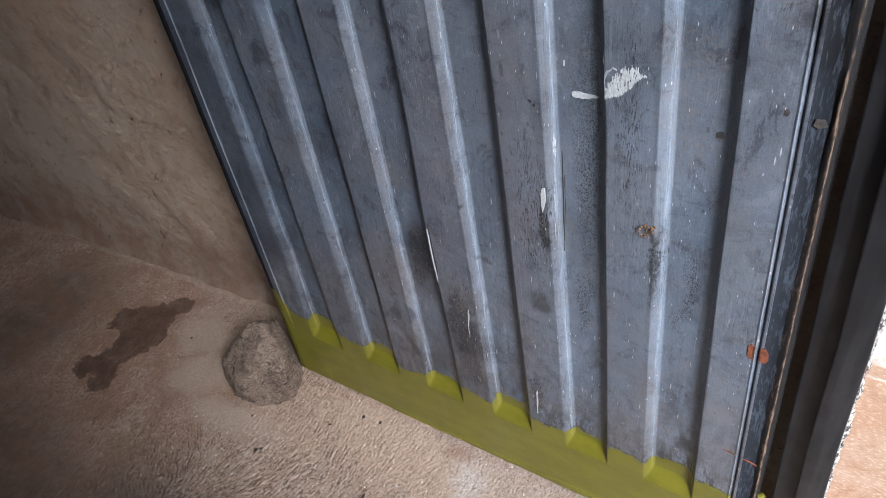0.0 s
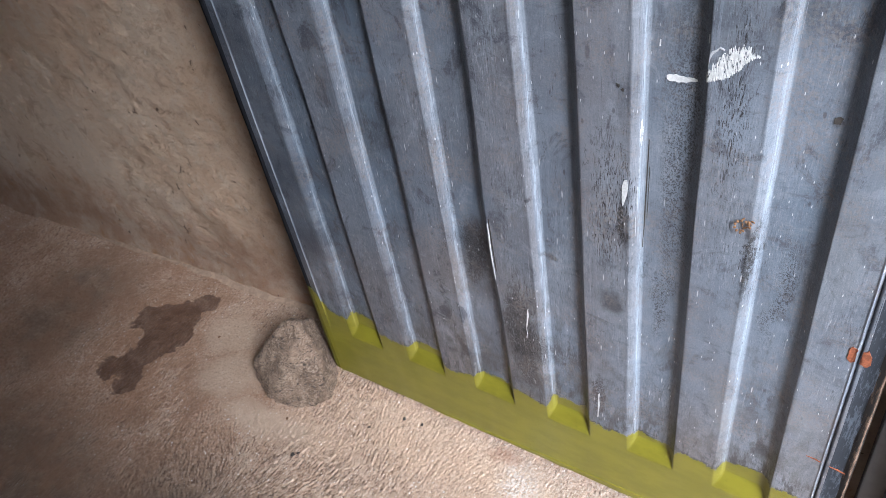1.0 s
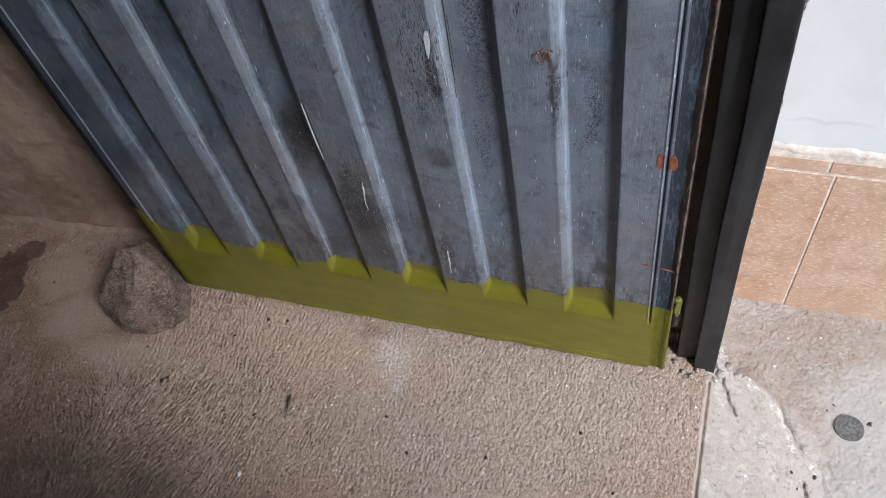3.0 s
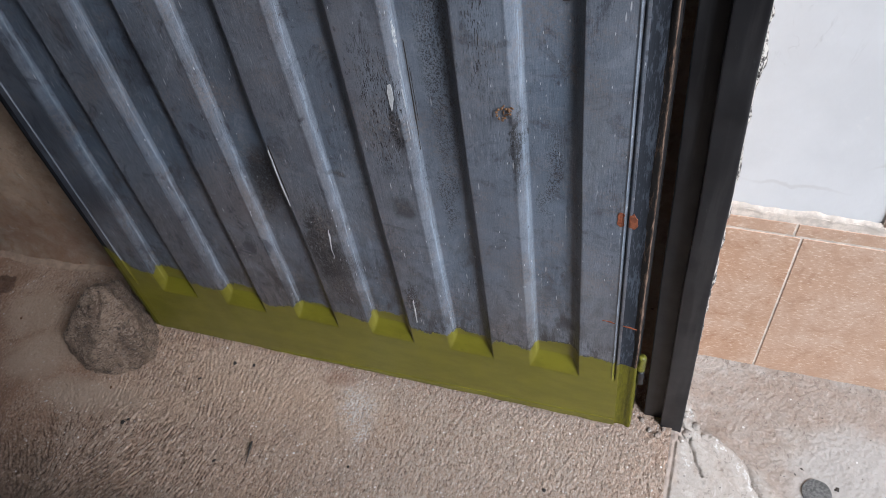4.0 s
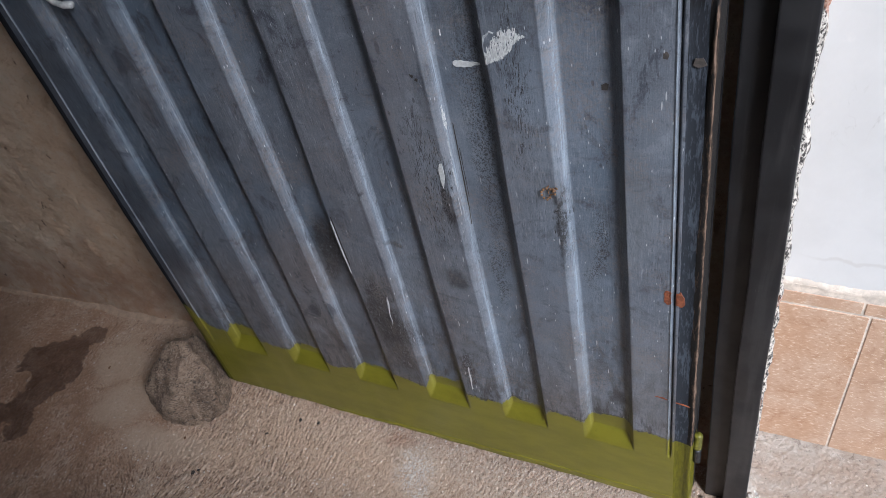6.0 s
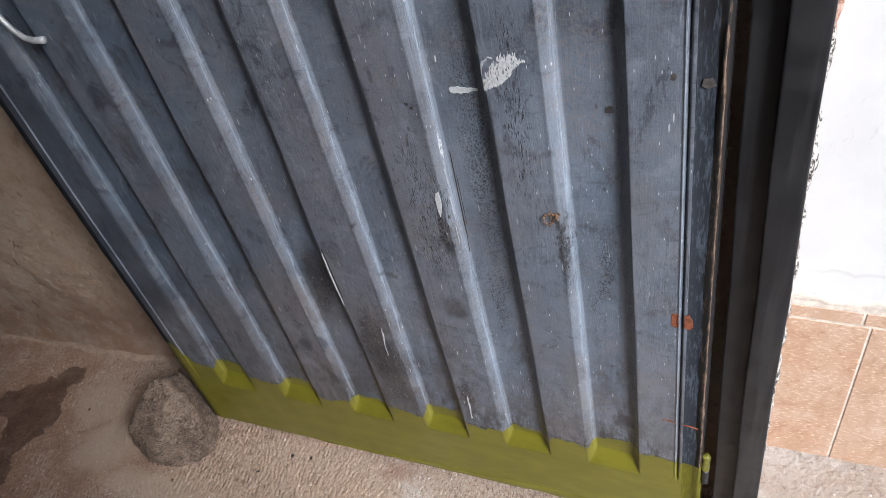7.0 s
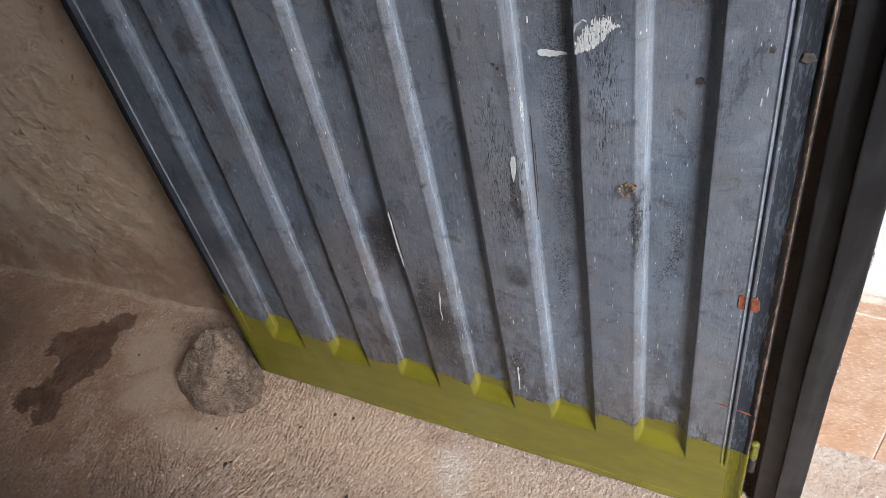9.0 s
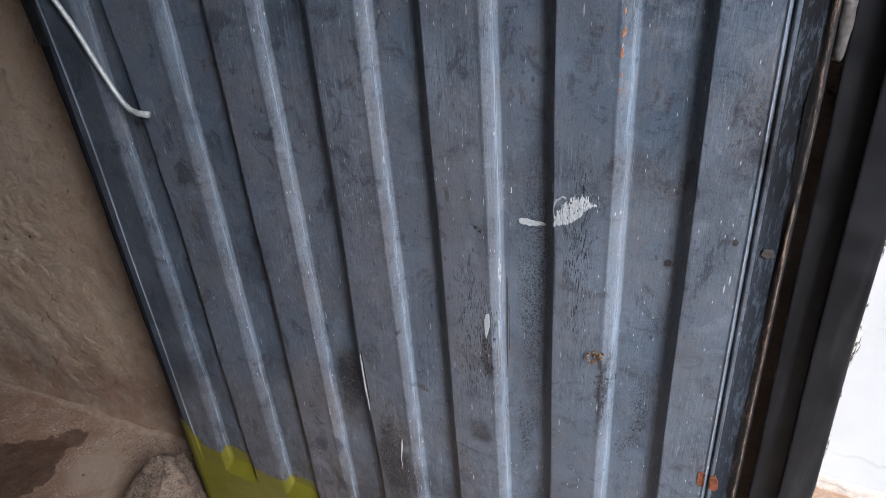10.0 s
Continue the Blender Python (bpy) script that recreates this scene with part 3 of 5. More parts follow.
def stone_rock():
    n = Nodes("stone", 0.8)
    mid, fine = n.noise(26, 6, 0.65, None, 0.6), n.noise(190, 6, 0.72)
    layer = n.noise(1.0, 6, 0.66, n.mapped((95, 70, 190), (radians(25), radians(-38), 0)), 2.4)
    col = n.mix(n.ramp(mid, 0.36, 0.64), (0.165, 0.108, 0.070), (0.330, 0.232, 0.160))
    col = n.mix(n.ramp(layer, 0.52, 0.62, 0.0, 0.8), col, (0.43, 0.33, 0.25))
    col = n.mix(n.ramp(layer, 0.47, 0.38, 0.0, 0.85), col, (0.040, 0.033, 0.027))
    col = n.mix(n.ramp(fine, 0.55, 0.68, 0.0, 0.5), col, (0.38, 0.33, 0.28))
    col = n.mix(n.ramp(fine, 0.44, 0.34, 0.0, 0.5), col, (0.05, 0.042, 0.035))
    col = n.mix(n.ramp(n.noise(12, 3), 0.52, 0.66, 0.0, 0.4), col, (0.25, 0.165, 0.115))
    n.colour(col)
    n.bump(layer, 1.0, 0.007)
    n.bump(fine, 0.9, 0.003)
    return n.mat


def plain(name, colour, roughness=0.6, metallic=0.0, grain=60, amount=0.3):
    n = Nodes(name, roughness, metallic)
    col = n.mix(n.ramp(n.noise(grain, 5, 0.65), 0.35, 0.68), tuple(c * (1 - amount) for c in colour), colour)
    n.colour(col)
    n.bump(n.noise(grain * 4, 3, 0.6), 0.3, 0.0006)
    return n.mat


def broken_edge():
    n = Nodes("broken_render_edge", 0.9)
    a = n.noise(210, 6, 0.7)
    col = n.mix(n.ramp(a, 0.45, 0.53), (0.03, 0.026, 0.023), (0.50, 0.46, 0.41))
    col = n.mix(n.math("MULTIPLY", n.ramp(n.noise(13, 3), 0.60, 0.66), 0.7), col, (0.34, 0.15, 0.085))
    n.colour(col)
    n.bump(a, 0.6, 0.004)
    return n.mat


M = {
    "door": door_paint(), "hem": rusty_hem(), "black": black_steel(), "floor": floor_concrete(), "apron": apron_concrete(),
    "plaster": rough_plaster(), "white": white_plaster(), "tile": ceramic_tile(), "grout": mortar("grout", (0.62, 0.54, 0.46)),
    "fillet": mortar("fillet", (0.34, 0.24, 0.168)), "stone": stone_rock(), "edge": broken_edge(),
    "chip": plain("white_paint", (0.55, 0.555, 0.545), 0.5, 0, 300, 0.25), "rust": plain("rust", (0.26, 0.075, 0.028), 0.9, 0, 160, 0.5),
    "olive": plain("olive_paint", (0.19, 0.18, 0.022), 0.4, 0, 140, 0.7), "wire": plain("galvanised_wire", (0.46, 0.46, 0.45), 0.45, 0.3, 200, 0.3),
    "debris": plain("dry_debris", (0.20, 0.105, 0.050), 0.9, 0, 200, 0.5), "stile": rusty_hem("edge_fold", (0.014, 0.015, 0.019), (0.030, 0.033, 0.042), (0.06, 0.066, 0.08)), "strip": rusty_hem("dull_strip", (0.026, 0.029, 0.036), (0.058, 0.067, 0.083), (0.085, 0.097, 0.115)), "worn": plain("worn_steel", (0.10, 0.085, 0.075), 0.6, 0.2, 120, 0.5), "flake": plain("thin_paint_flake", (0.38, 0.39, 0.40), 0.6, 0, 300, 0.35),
    "fleck": plain("pale_rust", (0.42, 0.19, 0.10), 0.9, 0, 260, 0.5),
    "dark": plain("dark_grit", (0.045, 0.038, 0.032), 0.9, 0, 200, 0.4),
    "lid": plain("grey_cement_plug", (0.15, 0.145, 0.135), 0.95, 0, 260, 0.6), "ceiling": plain("grey_render", (0.17, 0.168, 0.165), 0.9, 0, 12, 0.15),
    "ground": plain("street_concrete", (0.36, 0.345, 0.32), 0.9, 0, 3, 0.25), "pebble": plain("pale_pebble", (0.72, 0.70, 0.66), 0.7, 0, 200, 0.2),
}


# ---- mesh helpers ----
def empty(name, at=(0, 0, 0)):
    ob = new(name)
    ob.location = at
    return ob


def mesh_object(name, verts, faces, material, parent=None, label="", smooth=True, attribute=None):
    me = bpy.data.meshes.new(name)
    me.from_pydata([tuple(v) for v in verts], [], [tuple(f) for f in faces])
    me.materials.append(material)
    if smooth:
        me.shade_smooth()
    if attribute:
        key, values = attribute
        me.attributes.new(key, "FLOAT", "POINT").data.foreach_set("value", np.asarray(values, np.float32))
    me.update()
    ob = new(name, me)
    if parent:
        ob.parent = parent
        ob.matrix_parent_inverse = Matrix.Translation(parent.location).inverted()
    return tagged(ob, label) if label else ob


def part(name, bm, material, parent=None, label="", smooth=True):
    me = bpy.data.meshes.new(name)
    bm.to_mesh(me)
    bm.free()
    me.materials.append(material)
    if smooth:
        me.shade_smooth()
    ob = new(name, me)
    if parent:
        ob.parent = parent
        ob.matrix_parent_inverse = Matrix.Translation(parent.location).inverted()
    return tagged(ob, label) if label else ob


def grid_faces(nu, nv):
    """Faces of a sheet whose vertices run along u first."""
    i, j = np.meshgrid(np.arange(nu - 1), np.arange(nv - 1))
    a = (j * nu + i).ravel()
    return np.stack([a, a + 1, a + nu + 1, a + nu], 1)


def box(bm, lo, hi, bevel=0.0):
    made = bmesh.ops.create_cube(bm, size=1)["verts"]
    for v in made:
        v.co = Vector([lo[k] + (v.co[k] + 0.5) * (hi[k] - lo[k]) for k in range(3)])
    if bevel:
        edges = {e for v in made for e in v.link_edges}
        bmesh.ops.bevel(bm, geom=list(edges), offset=bevel, segments=2, affect="EDGES", profile=0.6)
    return bm


def tube(points, radius, sides=10, squash=1.0):
    """A closed tube along a line of points."""
    bm = bmesh.new()
    pts = [Vector(p) for p in points]
    rings = []
    for k, p in enumerate(pts):
        d = (pts[min(k + 1, len(pts) - 1)] - pts[max(k - 1, 0)]).normalized()
        side = d.cross(Vector((0, 1, 0)))
        side = side.normalized() if side.length > 1e-4 else Vector((1, 0, 0))
        up = side.cross(d).normalized()
        r = radius[k] if isinstance(radius, (list, tuple)) else radius
        rings.append([bm.verts.new(p + side * r * math.cos(a) + up * r * squash * math.sin(a)) for a in [2 * math.pi * s / sides for s in range(sides)]])
    for a, b in zip(rings, rings[1:]):
        for s in range(sides):
            bm.faces.new((a[s], a[(s + 1) % sides], b[(s + 1) % sides], b[s]))
    bm.faces.new(rings[0][::-1])
    bm.faces.new(rings[-1])
    bmesh.ops.recalc_face_normals(bm, faces=bm.faces)
    return bm


# ---- the door leaf ----
LEAN, RISE = 0.026, 0.010


def on_door(u, y, v):
    """The leaf hangs a little out of true."""
    return (u - LEAN * v, y, v + RISE * u)


FALL = (-0.0605, 0.0610, 0.1880, 0.3140, 0.4390, 0.5620)
CREST = (0.0000, 0.1270, 0.2530, 0.3765, 0.5015, 0.6270)
DEPTH, TOP, FOOT = 0.0128, 2.04, 0.0165


def slope_ends(k):
    """Where the pressing's slope into a channel begins and ends, from its middle; the first two are wider."""
    return (-0.0085, 0.0075) if k < 2 else (-0.0062, 0.0062)


def crest_at(k, v):
    """The steep side of each channel; the first one is pulled over where the hook bites."""
    b = CREST[k] + 0.0 * np.asarray(v, float)
    if k == 2:
        return b - 0.0045 * np.exp(-(((np.asarray(v, float) - 0.50) / 0.13) ** 2))
    return b + np.interp(v, [0.15, 0.45, 0.64, 0.73, 0.81, 0.86, 0.93, 1.05], [0.0, -0.002, -0.003, -0.007, -0.008, -0.0116, -0.018, -0.019]) if k == 0 else b


def bead_at(v):
    return -0.1145 - 0.2 * np.clip(np.asarray(v, float) - 0.72, 0, 0.25) ** 2


def seam_at(u):
    """Height of the folded foot's upper edge, which runs out towards the free side."""
    return FOOT + np.interp(u, [0.06, 0.25, 0.70], [0.0005, 0.0085, 0.0165]) + 0.0012 * vnoise(np.asarray(u) * 6, np.asarray(u) * 0, 2)


def sheet_depth(u, v):
    u, v = np.asarray(u, float), np.asarray(v, float)
    y = np.zeros(np.broadcast(u, v).shape)
    for k, a in enumerate(FALL):
        wob = 0.0010 * vnoise(v * 5, v * 0 + k * 3.1, 5)
        wob2 = 0.0009 * vnoise(v * 7, v * 0 + k * 5.7, 9)
        s0, s1 = slope_ends(k)
        b = crest_at(k, v)
        down = np.clip((u - a - wob - s0) / (s1 - s0), 0, 1)
        down = 0.6 * down**2.4 + 0.4 * down * down * (3 - 2 * down)
        up = np.clip((b + wob2 - u) / 0.0165, 0, 1)
        up = 1 - (1 - up) ** 2.0
        end = np.clip((v - 0.1345 - 0.02 * np.clip(b - u, 0, 0.06)) * 0.46, 0, 1)
        y = y + np.minimum(DEPTH * np.minimum(down, up), end)
        # raised lip where the pressing turns down
        y = y - 0.0005 * np.exp(-(((u - a - s0 + 0.0004) / 0.0026) ** 2)) * np.clip((v - 0.14) * 30, 0, 1)
    # folded bead and groove near both stiles
    on = np.clip((v - 0.140) * 120, 0, 1)
    y = y + on * (-0.0012 * np.exp(-(((u - 0.6738) / 0.0011) ** 2)) + 0.0045 * np.exp(-(((u - 0.6768) / 0.0012) ** 2)))
    y = y + on * (-0.0016 * np.exp(-(((u - bead_at(v)) / 0.0010) ** 2)))
    # folded foot
    y = y - 0.0012 * np.clip((seam_at(u) - v) / 0.0012, 0, 1)
    # dents
    y = y + 0.0011 * fbm(u * 7, v * 3.5, 31, 3) + 0.0004 * vnoise(u * 60, v * 9, 8)
    return y


def rub_glint(u, v):
    """Pale wear and painted highlight lines along the pressing's shoulders, beads and foot seam."""
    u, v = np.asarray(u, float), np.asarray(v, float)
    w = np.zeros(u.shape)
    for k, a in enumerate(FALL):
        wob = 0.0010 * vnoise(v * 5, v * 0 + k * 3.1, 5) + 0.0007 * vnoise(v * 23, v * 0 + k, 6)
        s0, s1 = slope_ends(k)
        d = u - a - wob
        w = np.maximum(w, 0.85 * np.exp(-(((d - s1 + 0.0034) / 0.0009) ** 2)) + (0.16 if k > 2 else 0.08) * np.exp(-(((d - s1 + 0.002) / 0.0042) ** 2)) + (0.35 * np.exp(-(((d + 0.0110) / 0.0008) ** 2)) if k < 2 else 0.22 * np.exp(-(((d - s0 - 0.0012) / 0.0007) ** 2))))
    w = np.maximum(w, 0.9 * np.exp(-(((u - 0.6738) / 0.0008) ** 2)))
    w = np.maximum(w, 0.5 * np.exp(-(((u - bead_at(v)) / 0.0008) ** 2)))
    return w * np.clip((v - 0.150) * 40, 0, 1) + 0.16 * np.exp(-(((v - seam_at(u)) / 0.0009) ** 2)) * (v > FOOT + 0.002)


def crown(u):
    """1 on the raised flats of the sheet, 0 in its channels."""
    u = np.asarray(u, float)
    c = np.ones(u.shape)
    for a, b in zip(FALL, CREST):
        c = np.where((u > a) & (u < b - 0.001), 0.0, c)
    return c


def coat_edge(u):
    """Height of the olive coat's brushed edge, which jumps from flat to channel."""
    u = np.asarray(u, float)
    flats, dells = (0.178, 0.178, 0.160, 0.168, 0.168, 0.177, 0.183), (0.196, 0.178, 0.168, 0.188, 0.178, 0.185)
    h = np.full(u.shape, flats[0])
    for k, (a, b) in enumerate(zip(FALL, CREST)):
        h = np.where(u > b, flats[k + 1], h)
        w = np.clip(np.minimum(u - a + 0.005, b - u + 0.003) / 0.006, 0, 1)
        h = h * (1 - w) + (dells[k] - 0.10 * np.clip(u - a - 0.03, 0, 1)) * w
    h = h + 0.050 * np.clip((-0.100 - u) / 0.030, 0, 1)
    return h + 0.007 * vnoise(u * 23, u * 0, 4)


door = empty("door_1", (-0.138, 0.02, 0.0))
tagged(door, "weathered slate-grey ribbed sheet metal door with olive painted foot, propped open", "door", "", "structure")

us = [-0.1280]
for a, b in zip(FALL, CREST):
    us += list(a + np.array([-0.0135, -0.0122, -0.0112, -0.0100, -0.0088, -0.0078, -0.007, -0.0063, -0.0055, -0.0045, -0.003, -0.0015, 0, 0.0015, 0.003, 0.0042, 0.0052, 0.006, 0.0067, 0.0074, 0.0080, 0.0088, 0.0096, 0.0105, 0.0116, 0.013]))
    us += list(np.linspace(a + 0.018, b - 0.015, 8))
    us += list(b + np.array([-0.012, -0.010, -0.0085, -0.007, -0.0055, -0.004, -0.0025, -0.001, 0, 0.001, 0.004]))
    us += list(np.linspace(b + 0.010, b + 0.045, 7))
us += list(np.arange(-0.024, 0.001, 0.0016)) + list(np.arange(0.240, 0.2525, 0.0018)) + list(np.arange(-0.1270, -0.1100, 0.0007)) + list(np.arange(0.6690, 0.6825, 0.0006)) + list(np.linspace(-0.110, -0.072, 7))
us = np.array(sorted(u for u in us if -0.1285 < u < 0.6825))
us = us[np.concatenate([[True], np.diff(us) > 0.00035])]
vs = np.concatenate([np.linspace(FOOT, 0.0380, 28), np.linspace(0.05, 0.122, 9), np.linspace(0.126, 0.215, 36), np.linspace(0.225, 1.05, 84), np.linspace(1.07, TOP, 34)])
U, V = np.meshgrid(us, vs)
Y = sheet_depth(U, V)
V2 = V + np.where(V < 0.02, 0.0015 * vnoise(U * 40, U * 0, 3), 0)
verts = np.stack(on_door(U.ravel(), Y.ravel(), V2.ravel()), 1)
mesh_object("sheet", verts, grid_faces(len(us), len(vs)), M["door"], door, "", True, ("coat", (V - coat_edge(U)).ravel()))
# the last attribute holds the shade painted towards the sheet's left edge
for key, values in (("rub_glint", rub_glint(U, V)), ("crown", crown(U)), ("bead", np.exp(-(((U - bead_at(V)) / 0.0009) ** 2)) * (V > 0.14)), ("side_shade", (0.42 * np.clip((0.010 - U) / 0.07, 0, 1) + 0.33 * np.clip((-0.0655 - U + 0.003 * vnoise(V * 9, V * 0, 15)) / 0.012, 0, 1)) * np.clip((V - 0.16) / 0.2, 0.4, 1) + 0.25 * np.clip((-0.1165 - U) / 0.003, 0, 1))):
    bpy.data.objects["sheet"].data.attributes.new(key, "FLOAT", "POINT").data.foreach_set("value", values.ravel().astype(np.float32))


def stile(name, profile, material, label, side_shade=None, worn=None, low=FOOT):
    """A folded edge run up the leaf; the profile is a list of (u, y)."""
    rows = np.concatenate([np.linspace(FOOT, 0.24, 24), np.linspace(0.26, TOP, 70)]) if low < 0.24 else np.linspace(low, TOP, 50)
    vv, cc, coat = [], [], []
    for v in rows:
        for k, (u, y) in enumerate(profile):
            w = 0.0009 * float(vnoise(v * 9, k * 0.4, 12)) + 0.0006 * float(vnoise(v * 55, k * 1.3, 13))
            vv.append(on_door(u + w - (0.0050 + 0.28 * min(0.23, max(0.0, v - 0.70)) ** 2 if u < -0.133 else 0.0), y + 0.6 * w, v))
            coat.append(v - float(coat_edge(np.array(u))))
    ob = mesh_object(name, vv, grid_faces(len(profile), len(rows)), material, door, label, True, ("coat", coat))
    for key, across in (("side_shade", side_shade), ("worn", worn)):
        if across:
            ob.data.attributes.new(key, "FLOAT", "POINT").data.foreach_set("value", np.tile(np.array(across, np.float32), len(rows)))
    return ob


stile("edge_strip", [(0.6815, 0.0010), (0.684, 0.0020), (0.689, 0.0022), (0.694, 0.0020), (0.6985, 0.0012)], M["strip"], "dull dark edge strip of the door sheet", None, (0.35, 0.2, 0.35, 0.5, 0.6))
stile("hem", [(0.6975, 0.0014), (0.7005, 0.0004), (0.7028, -0.0006), (0.7046, -0.0004), (0.7058, 0.0012), (0.7062, 0.0040), (0.7062, 0.014), (0.7062, 0.036)], M["hem"], "rusty chipped hem of the door sheet", None, (0.2, 0.15, 0.35, 1.4, 0.45, -0.6, -0.9, -0.9))
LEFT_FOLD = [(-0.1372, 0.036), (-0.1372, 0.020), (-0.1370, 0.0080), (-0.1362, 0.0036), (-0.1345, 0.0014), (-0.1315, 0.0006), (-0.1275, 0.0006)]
stile("edge_strip", LEFT_FOLD, M["stile"], "dark turned-back edge of the door sheet")
stile("edge_cover", [(u - 0.0012, y - 0.0012) for u, y in LEFT_FOLD[:-1]] + [(-0.1262, -0.0006)], M["black"], "black painted upper edge of the door", None, None, 0.862)
bm = bmesh.new()
box(bm, (-0.1355, 0.031, FOOT + 0.004), (0.7070, 0.036, TOP))
for v in bm.verts:
    v.co = Vector(on_door(*v.co))
part("back_plate", bm, M["black"], door, "", False)


def hinge(v0, v1, painted):
    """Barrel hinge on the hanging edge."""
    knuckle = []
    for lo, hi, r, mat, nm in ((v0, (v0 + v1) / 2 - 0.0008, 0.0054, "black" if painted else "worn", "lower_knuckle"), ((v0 + v1) / 2 + 0.0008, v1, 0.0058, "olive" if painted else "worn", "upper_knuckle")):
        pts = [on_door(0.7105, 0.013, lo + (hi - lo) * f) for f in (0, 0.06, 0.2, 0.35, 0.5, 0.65, 0.8, 0.94, 1)]
        bm = tube(pts, [r * 0.8, r, r, r * 1.05, r, r * 1.06, r, r, r * 0.7], 16)
        for v in bm.verts:
            v.co += Vector((0.0018 * noise.noise(v.co * 150), 0.0018 * noise.noise(v.co * 170 + Vector((3, 0, 0))), 0.001 * noise.noise(v.co * 200)))
        knuckle.append((nm, bm, mat))
    whole = None
    for nm, bm, mat in knuckle:
        ob = part(nm, bm, M[mat], whole or door)
        if whole is None:
            ob.name = "hinge"
            whole = ob
    return whole


tagged(hinge(0.128, 0.196, True), "barrel hinge dabbed with olive paint")
tagged(hinge(0.938, 1.03, False), "worn barrel hinge")


# ---- marks on the leaf: thin films of paint, rust and dirt ----
def film(name, outline, material, label="", lift=0.0004, thick=0.0005, ragged=0.0015, seed=0, steps=6):
    """A thin ragged film laid over the sheet; the outline is a loop of (u, v)."""
    loop = []
    for (a, b), (c, d) in zip(outline, outline[1:] + outline[:1]):
        for s in range(steps):
            f = s / steps
            u, v = a + (c - a) * f, b + (d - b) * f
            loop.append((u + ragged * float(vnoise(u * 400, v * 120, seed)), v + 2 * ragged * float(vnoise(u * 300 + 7, v * 90, seed + 1))))
    bm = bmesh.new()
    depth = [float(sheet_depth(np.array(u), np.array(v))) for u, v in loop]
    top = [bm.verts.new(on_door(u, y - lift - thick, v)) for (u, v), y in zip(loop, depth)]
    low = [bm.verts.new(on_door(u, y + 0.0004, v)) for (u, v), y in zip(loop, depth)]
    bm.faces.new(top)
    bm.faces.new(low[::-1])
    for k in range(len(loop)):
        j = (k + 1) % len(loop)
        bm.faces.new((top[k], low[k], low[j], top[j]))
    bmesh.ops.triangulate(bm, faces=[f for f in bm.faces if len(f.verts) > 4])
    bmesh.ops.recalc_face_normals(bm, faces=bm.faces)
    return part(name, bm, material, door, label, False)


def brushed(outline, label, seed, pitch=0.0009, material="chip"):
    """A dry-brushed dab: many thin upright bristle tracks inside an outline of (u, low, high)."""
    r = random.Random(seed)
    bm = bmesh.new()
    u = outline[0][0]
    while u < outline[-1][0]:
        lo = float(np.interp(u, [o[0] for o in outline], [o[1] for o in outline]))
        hi = float(np.interp(u, [o[0] for o in outline], [o[2] for o in outline]))
        z = lo + r.uniform(-0.0010, 0.0012)
        hi += r.uniform(-0.0040, 0.0022)
        while z < hi:
            e = min(hi, z + r.uniform(0.004, 0.022))
            w = pitch * r.uniform(0.60, 1.05)
            cols = []
            for f in (0, 0.5, 1):
                v = z + (e - z) * f
                y = float(sheet_depth(np.array(u), np.array(v)))
                k = w * (1.0 if f == 0.5 else 0.45)
                cols.append([bm.verts.new(on_door(u + d, y - t, v)) for d, t in ((-k, -0.0002), (-k * 0.7, 0.0004 + 0.0002 * k / pitch), (k * 0.7, 0.0004 + 0.0002 * k / pitch), (k, -0.0002))])
            for a, b in zip(cols, cols[1:]):
                for c in range(3):
                    bm.faces.new((a[c], a[c + 1], b[c + 1], b[c]))
            z = e + (r.uniform(0.0004, 0.0025) if r.random() < 0.6 else 0.0)
        u += pitch * r.uniform(0.8, 1.7)
    bmesh.ops.recalc_face_normals(bm, faces=bm.faces)
    return part("paint_patch", bm, M[material], door, label, False)


brushed([(0.5002, 0.752, 0.762), (0.505, 0.755, 0.771), (0.5097, 0.757, 0.778), (0.515, 0.760, 0.785), (0.5208, 0.763, 0.790), (0.527, 0.770, 0.793), (0.5332, 0.7787, 0.793), (0.538, 0.783, 0.790), (0.5436, 0.785, 0.787)], "dry-brushed white paint patch", 1, 0.0008)
film("paint_smear", [(0.4622, 0.7440), (0.4645, 0.7418), (0.4713, 0.7413), (0.480, 0.743), (0.4904, 0.7452), (0.4904, 0.7468), (0.480, 0.7477), (0.4713, 0.7484), (0.4640, 0.7486), (0.4620, 0.7468)], M["chip"], "white paint smear in the channel", ragged=0.0005, seed=2)
film("paint_trace", [(0.5000, 0.766), (0.5012, 0.766), (0.5016, 0.775), (0.5045, 0.782), (0.5098, 0.7878), (0.5134, 0.7862), (0.5136, 0.7874), (0.5098, 0.7892), (0.5036, 0.784), (0.5003, 0.776)], M["flake"], "thin trace of white brush paint", ragged=0.0004, seed=21)
film("paint_chip", [(0.4989, 0.791), (0.5003, 0.791), (0.5003, 0.799), (0.4992, 0.798)], M["chip"], "", ragged=0.0003, seed=3)
film("paint_chip", [(0.4537, 0.7745), (0.4547, 0.7745), (0.4548, 0.7805), (0.4538, 0.7805)], M["chip"], "", ragged=0.0002, seed=22)
film("dirt_dot", [(0.4185, 0.7375), (0.4200, 0.7340), (0.4218, 0.7345), (0.4212, 0.7375)], M["dark"], "", ragged=0.0009, seed=23)
film("dirt_dot", [(0.4225, 0.7305), (0.4252, 0.7285), (0.4260, 0.7308), (0.4240, 0.7325)], M["dark"], "", ragged=0.0009, seed=24)
